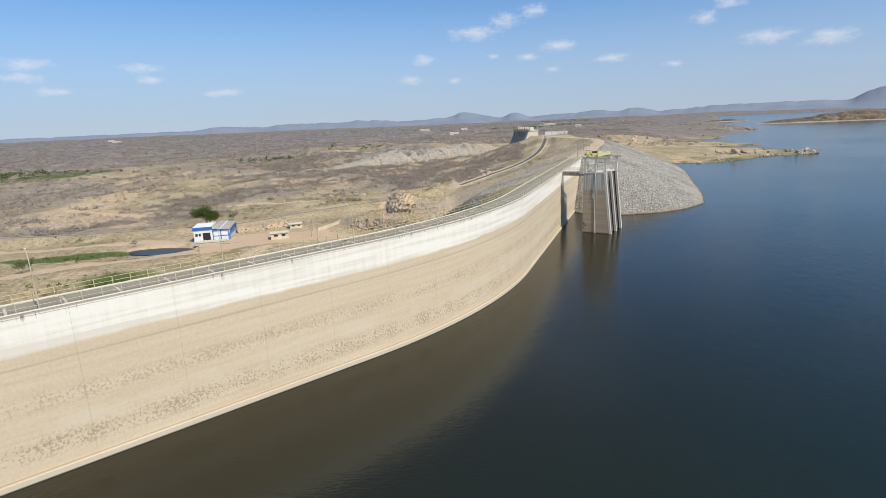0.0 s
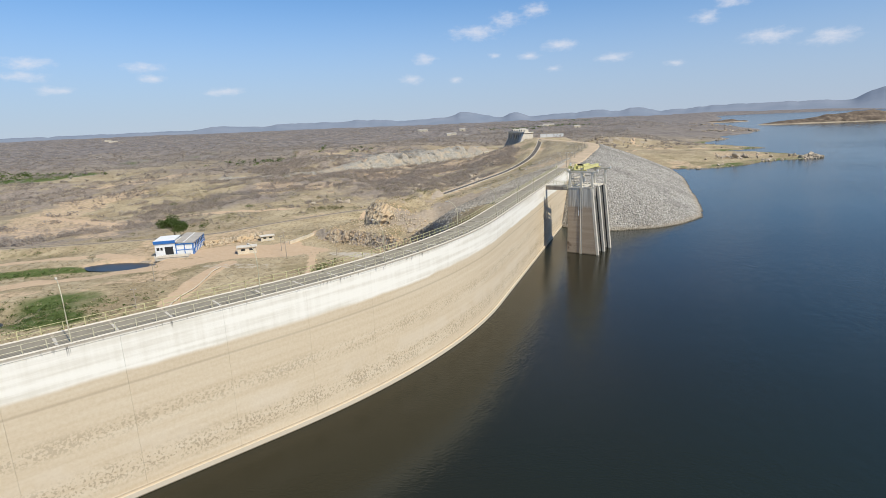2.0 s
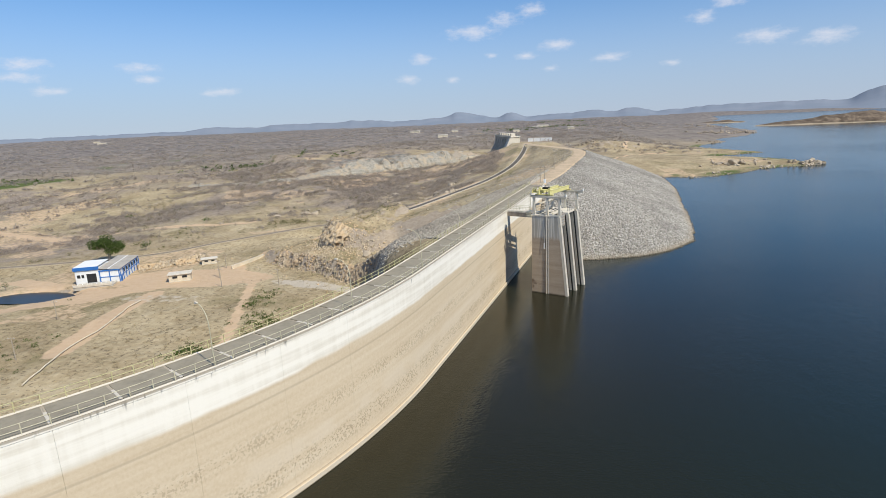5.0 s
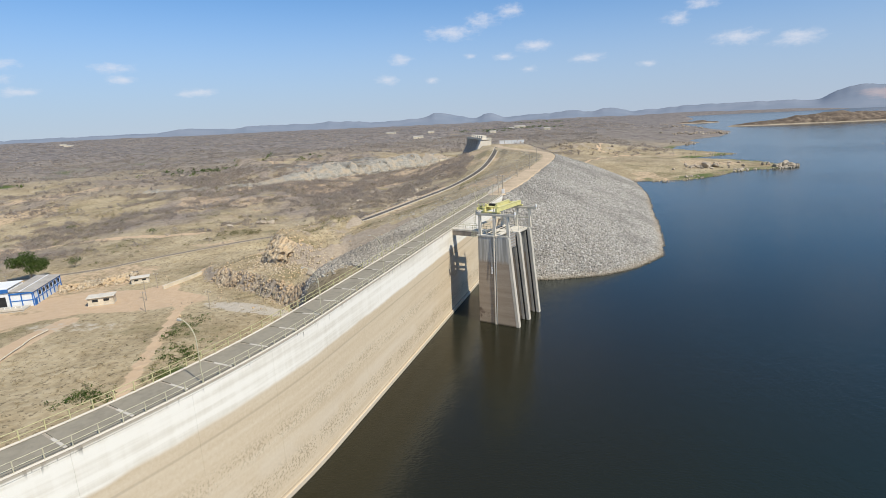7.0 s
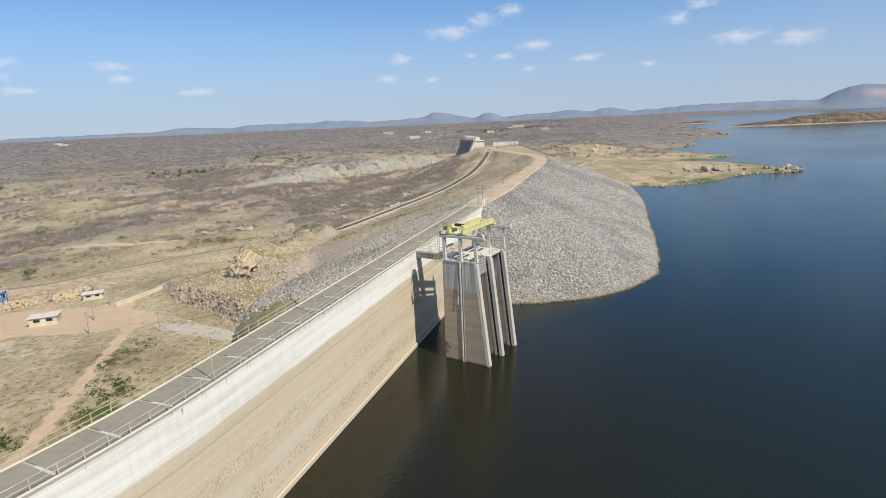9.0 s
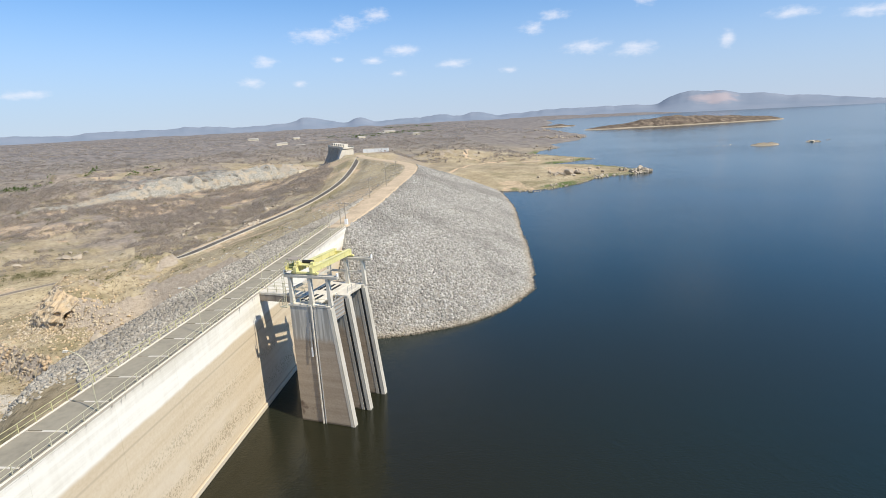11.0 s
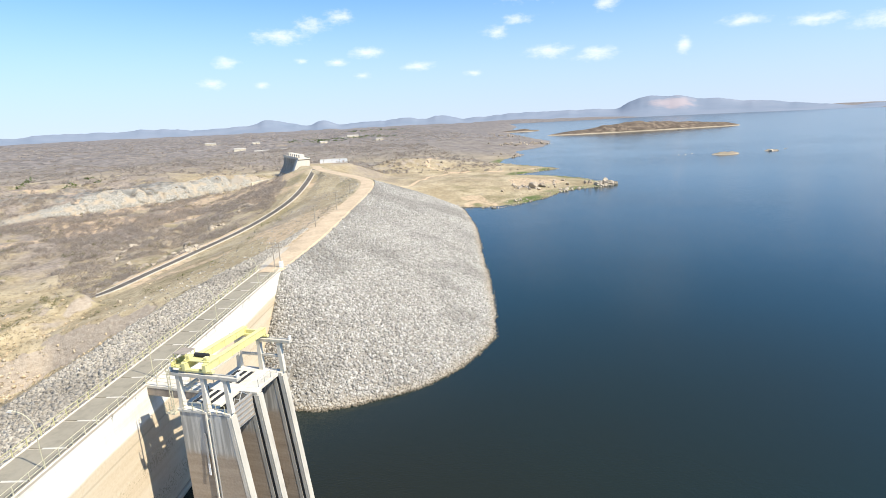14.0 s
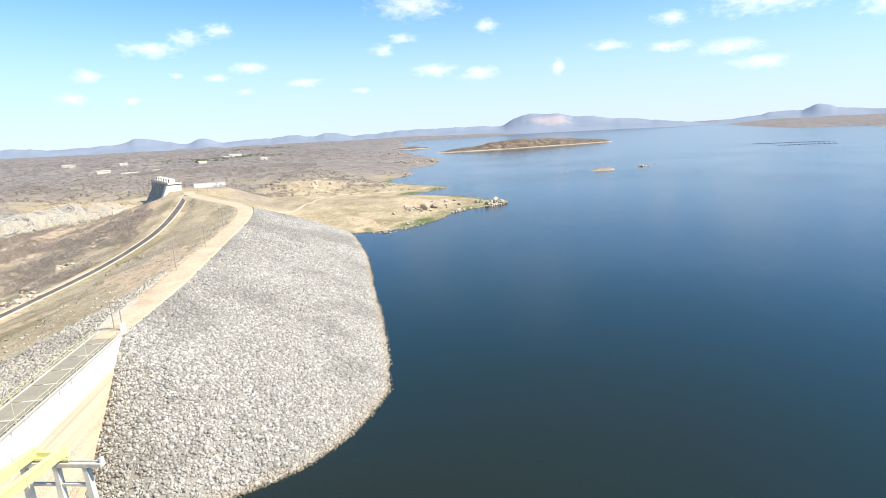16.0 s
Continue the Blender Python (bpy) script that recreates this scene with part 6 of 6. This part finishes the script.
# ---------------------------------------------------------------- ponds
def pond(x, y, rx, ry, z, label):
    bm = bmesh.new()
    bm.faces.new([bm.verts.new((x + rx * math.cos(a) * (1 + 0.15 * math.sin(3 * a)), y + ry * math.sin(a) * (1 + 0.12 * math.cos(2 * a)), z)) for a in [2 * math.pi * k / 40 for k in range(40)]])
    tagged(part("pond_water", bm, M_POND), label, "pond", kind="structure")


pond(-141, 202, 16.5, 7.2, -11.7, "dark still pond water beside the pump house")
pond(-139, 142, 9, 6, float(gz(-139, 142)) + 0.7, "dark pond water below the dam")

# ---------------------------------------------------------------- spillway
SP = local((22, 557, 3.0), (-21, 86))
spill = thing("spillway", SP, "gated grey concrete spillway with dark steel gates", "spillway")
N_BAY, BAY = 6, 9.0
for k in range(N_BAY + 1):
    x = k * BAY
    bm = bmesh.new()
    prof = [(3.5, 14.5), (3.5, 19.4), (-5.0, 19.4), (-5.4, 14), (-11, 4), (-11, -9), (3.5, -2)]
    a = [bm.verts.new((x - 0.9, -q, z)) for q, z in prof]
    b = [bm.verts.new((x + 0.9, -q, z)) for q, z in prof]
    n = len(prof)
    for i in range(n):
        bm.faces.new((a[i], a[(i + 1) % n], b[(i + 1) % n], b[i]))
    bm.faces.new(a[::-1])
    bm.faces.new(b)
    bmesh.ops.recalc_face_normals(bm, faces=bm.faces)
    part("pier", bm, M_CONC, spill)
    if k < N_BAY:
        gate = part("gate", boxed(x + 0.9, x + BAY - 0.9, 3.2, 3.7, 8.0, 17.6), M_GATE, spill, "dark steel sluice gate")
        for q in range(4):
            part("gate_rib", boxed(x + 0.9, x + BAY - 0.9, 3.7, 4.1, 8.8 + q * 2.3, 9.1 + q * 2.3), M_GATE, gate)
        part("sill", boxed(x + 0.9, x + BAY - 0.9, 1.0, 9.5, -9, 7.0), M_CONC_D, spill)
        hst = part("hoist_house", boxed(x + 2.6, x + BAY - 2.4, -2.0, 1.8, 20.2, 22.8, 0.1), M_CONC_W, spill, "pale hoist house")
        part("hoist_window", boxed(x + 3.4, x + BAY - 3.2, 1.8, 1.86, 21.2, 22.2), M_DARK, hst)
part("bridge_deck", boxed(-6, N_BAY * BAY + 4, -4.5, 4.6, 19.4, 20.2, 0.1), M_CONC_W, spill)
part("parapet", boxed(-6, N_BAY * BAY + 4, 4.4, 4.6, 20.2, 21.1, 0.03), M_CONC_W, spill)
part("parapet", boxed(-6, N_BAY * BAY + 4, -4.5, -4.3, 20.2, 21.1, 0.03), M_CONC_W, spill)
bm = bmesh.new()
a = [bm.verts.new((-1.2, q, z)) for q, z in ((-4, -2), (14, -2), (10, 9), (5.5, 19.4), (-4, 19.4))]
b = [bm.verts.new((-6.5, q, z)) for q, z in ((-4, -2), (14, -2), (10, 9), (5.5, 18.6), (-4, 18.6))]
for i in range(5):
    bm.faces.new((a[i], a[(i + 1) % 5], b[(i + 1) % 5], b[i]))
bm.faces.new(a[::-1])
bm.faces.new(b)
bmesh.ops.recalc_face_normals(bm, faces=bm.faces)
part("abutment", bm, M_CONC_W, spill, "bright sloped abutment wall")
chute = thing("chute_wall", local((1, 610, 0), (-22, -36)), "long pale training wall of the spillway chute", "wall")
part("wall_body", boxed(0, 42, -0.5, 0.5, -8, 5.0, 0.05), M_CREAM, chute)
part("coping", boxed(-0.1, 42.1, -0.65, 0.65, 5.0, 5.3, 0.03), M_CONC_W, chute)
sw = thing("road_wall", local((35, 568, float(gz(44, 566))), (18, -3.5)), "low cream wall beside the spillway approach", "wall")
part("wall_body", boxed(0, 22, -0.3, 0.3, -4, 3.2, 0.03), M_WHITE, sw)
part("coping", boxed(-0.1, 22.1, -0.4, 0.4, 3.2, 3.4, 0.02), M_CONC_W, sw)


# ---------------------------------------------------------------- islands
def islet(name, cx, cy, rx, ry, hgt, res, seed, label, cat):
    xs, ys = np.meshgrid(np.linspace(-1.25, 1.25, res), np.linspace(-1.25, 1.25, res))
    X_, Y_ = cx + xs * rx, cy + ys * ry
    d = np.hypot(xs, ys) + 0.45 * (fbm(X_, Y_, rx * 0.5, seed) - 0.5)
    Z_ = hgt * np.sign(1.02 - d) * np.abs(1.02 - d) ** 0.6 * (0.4 + 1.25 * fbm(X_, Y_, rx * 0.3, seed + 3)) * 1.15
    Z_ = np.maximum(Z_, -1.0)
    v = np.stack([X_.ravel(), Y_.ravel(), Z_.ravel()], 1)
    q = np.arange(res * res).reshape(res, res)
    f = np.stack([q[:-1, :-1].ravel(), q[:-1, 1:].ravel(), q[1:, 1:].ravel(), q[1:, :-1].ravel()], 1)
    me = big_mesh(name, v, f, M_ISLE if rx > 50 else M_GROUND)
    for key, val in (("dirt", 0.0), ("green", 0.0), ("rock", 0.28), ("gravel", 0.0), ("quarry", 0.0), ("scrub", 0.9), ("thicket", 0.8)):
        a = np.full(len(v), val)
        if key == "rock":
            a = np.where(v[:, 2] < 0.8, 0.6, 0.1)
        if key in ("scrub", "thicket"):
            a = np.where(v[:, 2] < 0.8, 0.1, 1.0 if rx > 50 else 0.4)
        put_attr(me, key, a)
    tagged(new(name, me), label, cat, kind="structure")


islet("island", 764, 1290, 246, 36, 17, 140, 71, "brown scrub-covered rocky island in the lake", "island")
islet("island", 610, 1690, 60, 26, 6, 30, 75, "small low brown island in the lake", "island")
islet("island", 435, 598, 15, 8, 2.2, 24, 73, "small dry grassy islet in the lake", "island")
islet("island", 492, 602, 8, 4, 1.4, 18, 74, "small bare rock shelf in the lake", "island")
for x, y, l, a in ((970, 760, 130, -40), (925, 700, 70, -38), (900, 716, 40, -36), (880, 1310, 160, -30)):
    fl = thing("float_line", pose(x, y, 0.05, 0, 0, a), "line of dark fish-cage floats on the lake", "floats", "fish-cage lines")
    for k in range(int(l / 7)):
        part("float", boxed(k * 7 - l / 2, k * 7 + 4.5 - l / 2, -0.7, 0.7, -0.1, 0.45, 0.1), M_GATE, fl)


# ---------------------------------------------------------------- far buildings
def farmhouse(x, y, w, d, hgt, turn):
    ob = thing("farmhouse", pose(x, y, float(gz(x, y)) - 0.3, 0, 0, turn), "small cream farmhouse among distant scrub", "house", "distant farmhouses")
    part("wall", boxed(-w / 2, w / 2, -d / 2, d / 2, 0, hgt), M_CREAM, ob)
    bm = bmesh.new()
    vs = [bm.verts.new(c) for c in ((-w / 2 - 0.4, -d / 2 - 0.4, hgt), (w / 2 + 0.4, -d / 2 - 0.4, hgt), (w / 2 + 0.4, d / 2 + 0.4, hgt), (-w / 2 - 0.4, d / 2 + 0.4, hgt), (-w / 2 - 0.4, 0, hgt + d * 0.22), (w / 2 + 0.4, 0, hgt + d * 0.22))]
    for f in ((0, 1, 5, 4), (2, 3, 4, 5), (3, 0, 4), (1, 2, 5), (3, 2, 1, 0)):
        bm.faces.new([vs[i] for i in f])
    part("roof", bm, M_ROOFG, ob)
    part("door", boxed(-0.6, 0.6, -d / 2 - 0.05, -d / 2, 0, 2.2), M_DARK, ob)


for x, y, w, d, hgt, t in ((121, 1750, 34, 12, 6, 10), (98, 1690, 20, 10, 5, -12), (37, 1475, 18, 9, 4, 25), (154, 1300, 14, 8, 4, 5), (-126, 1277, 22, 9, 4.5, 15), (-42, 1307, 14, 8, 4.5, -20), (-73, 1174, 26, 9, 4, 8), (-2, 1090, 16, 8, 4, -10),
                            (-247, 1639, 26, 10, 5, 0), (-123, 1532, 16, 9, 4, 12), (-1500, 1990, 30, 10, 4.5, 30), (-1560, 2040, 22, 10, 4.5, 20)):
    farmhouse(x, y, w, d, hgt, t)
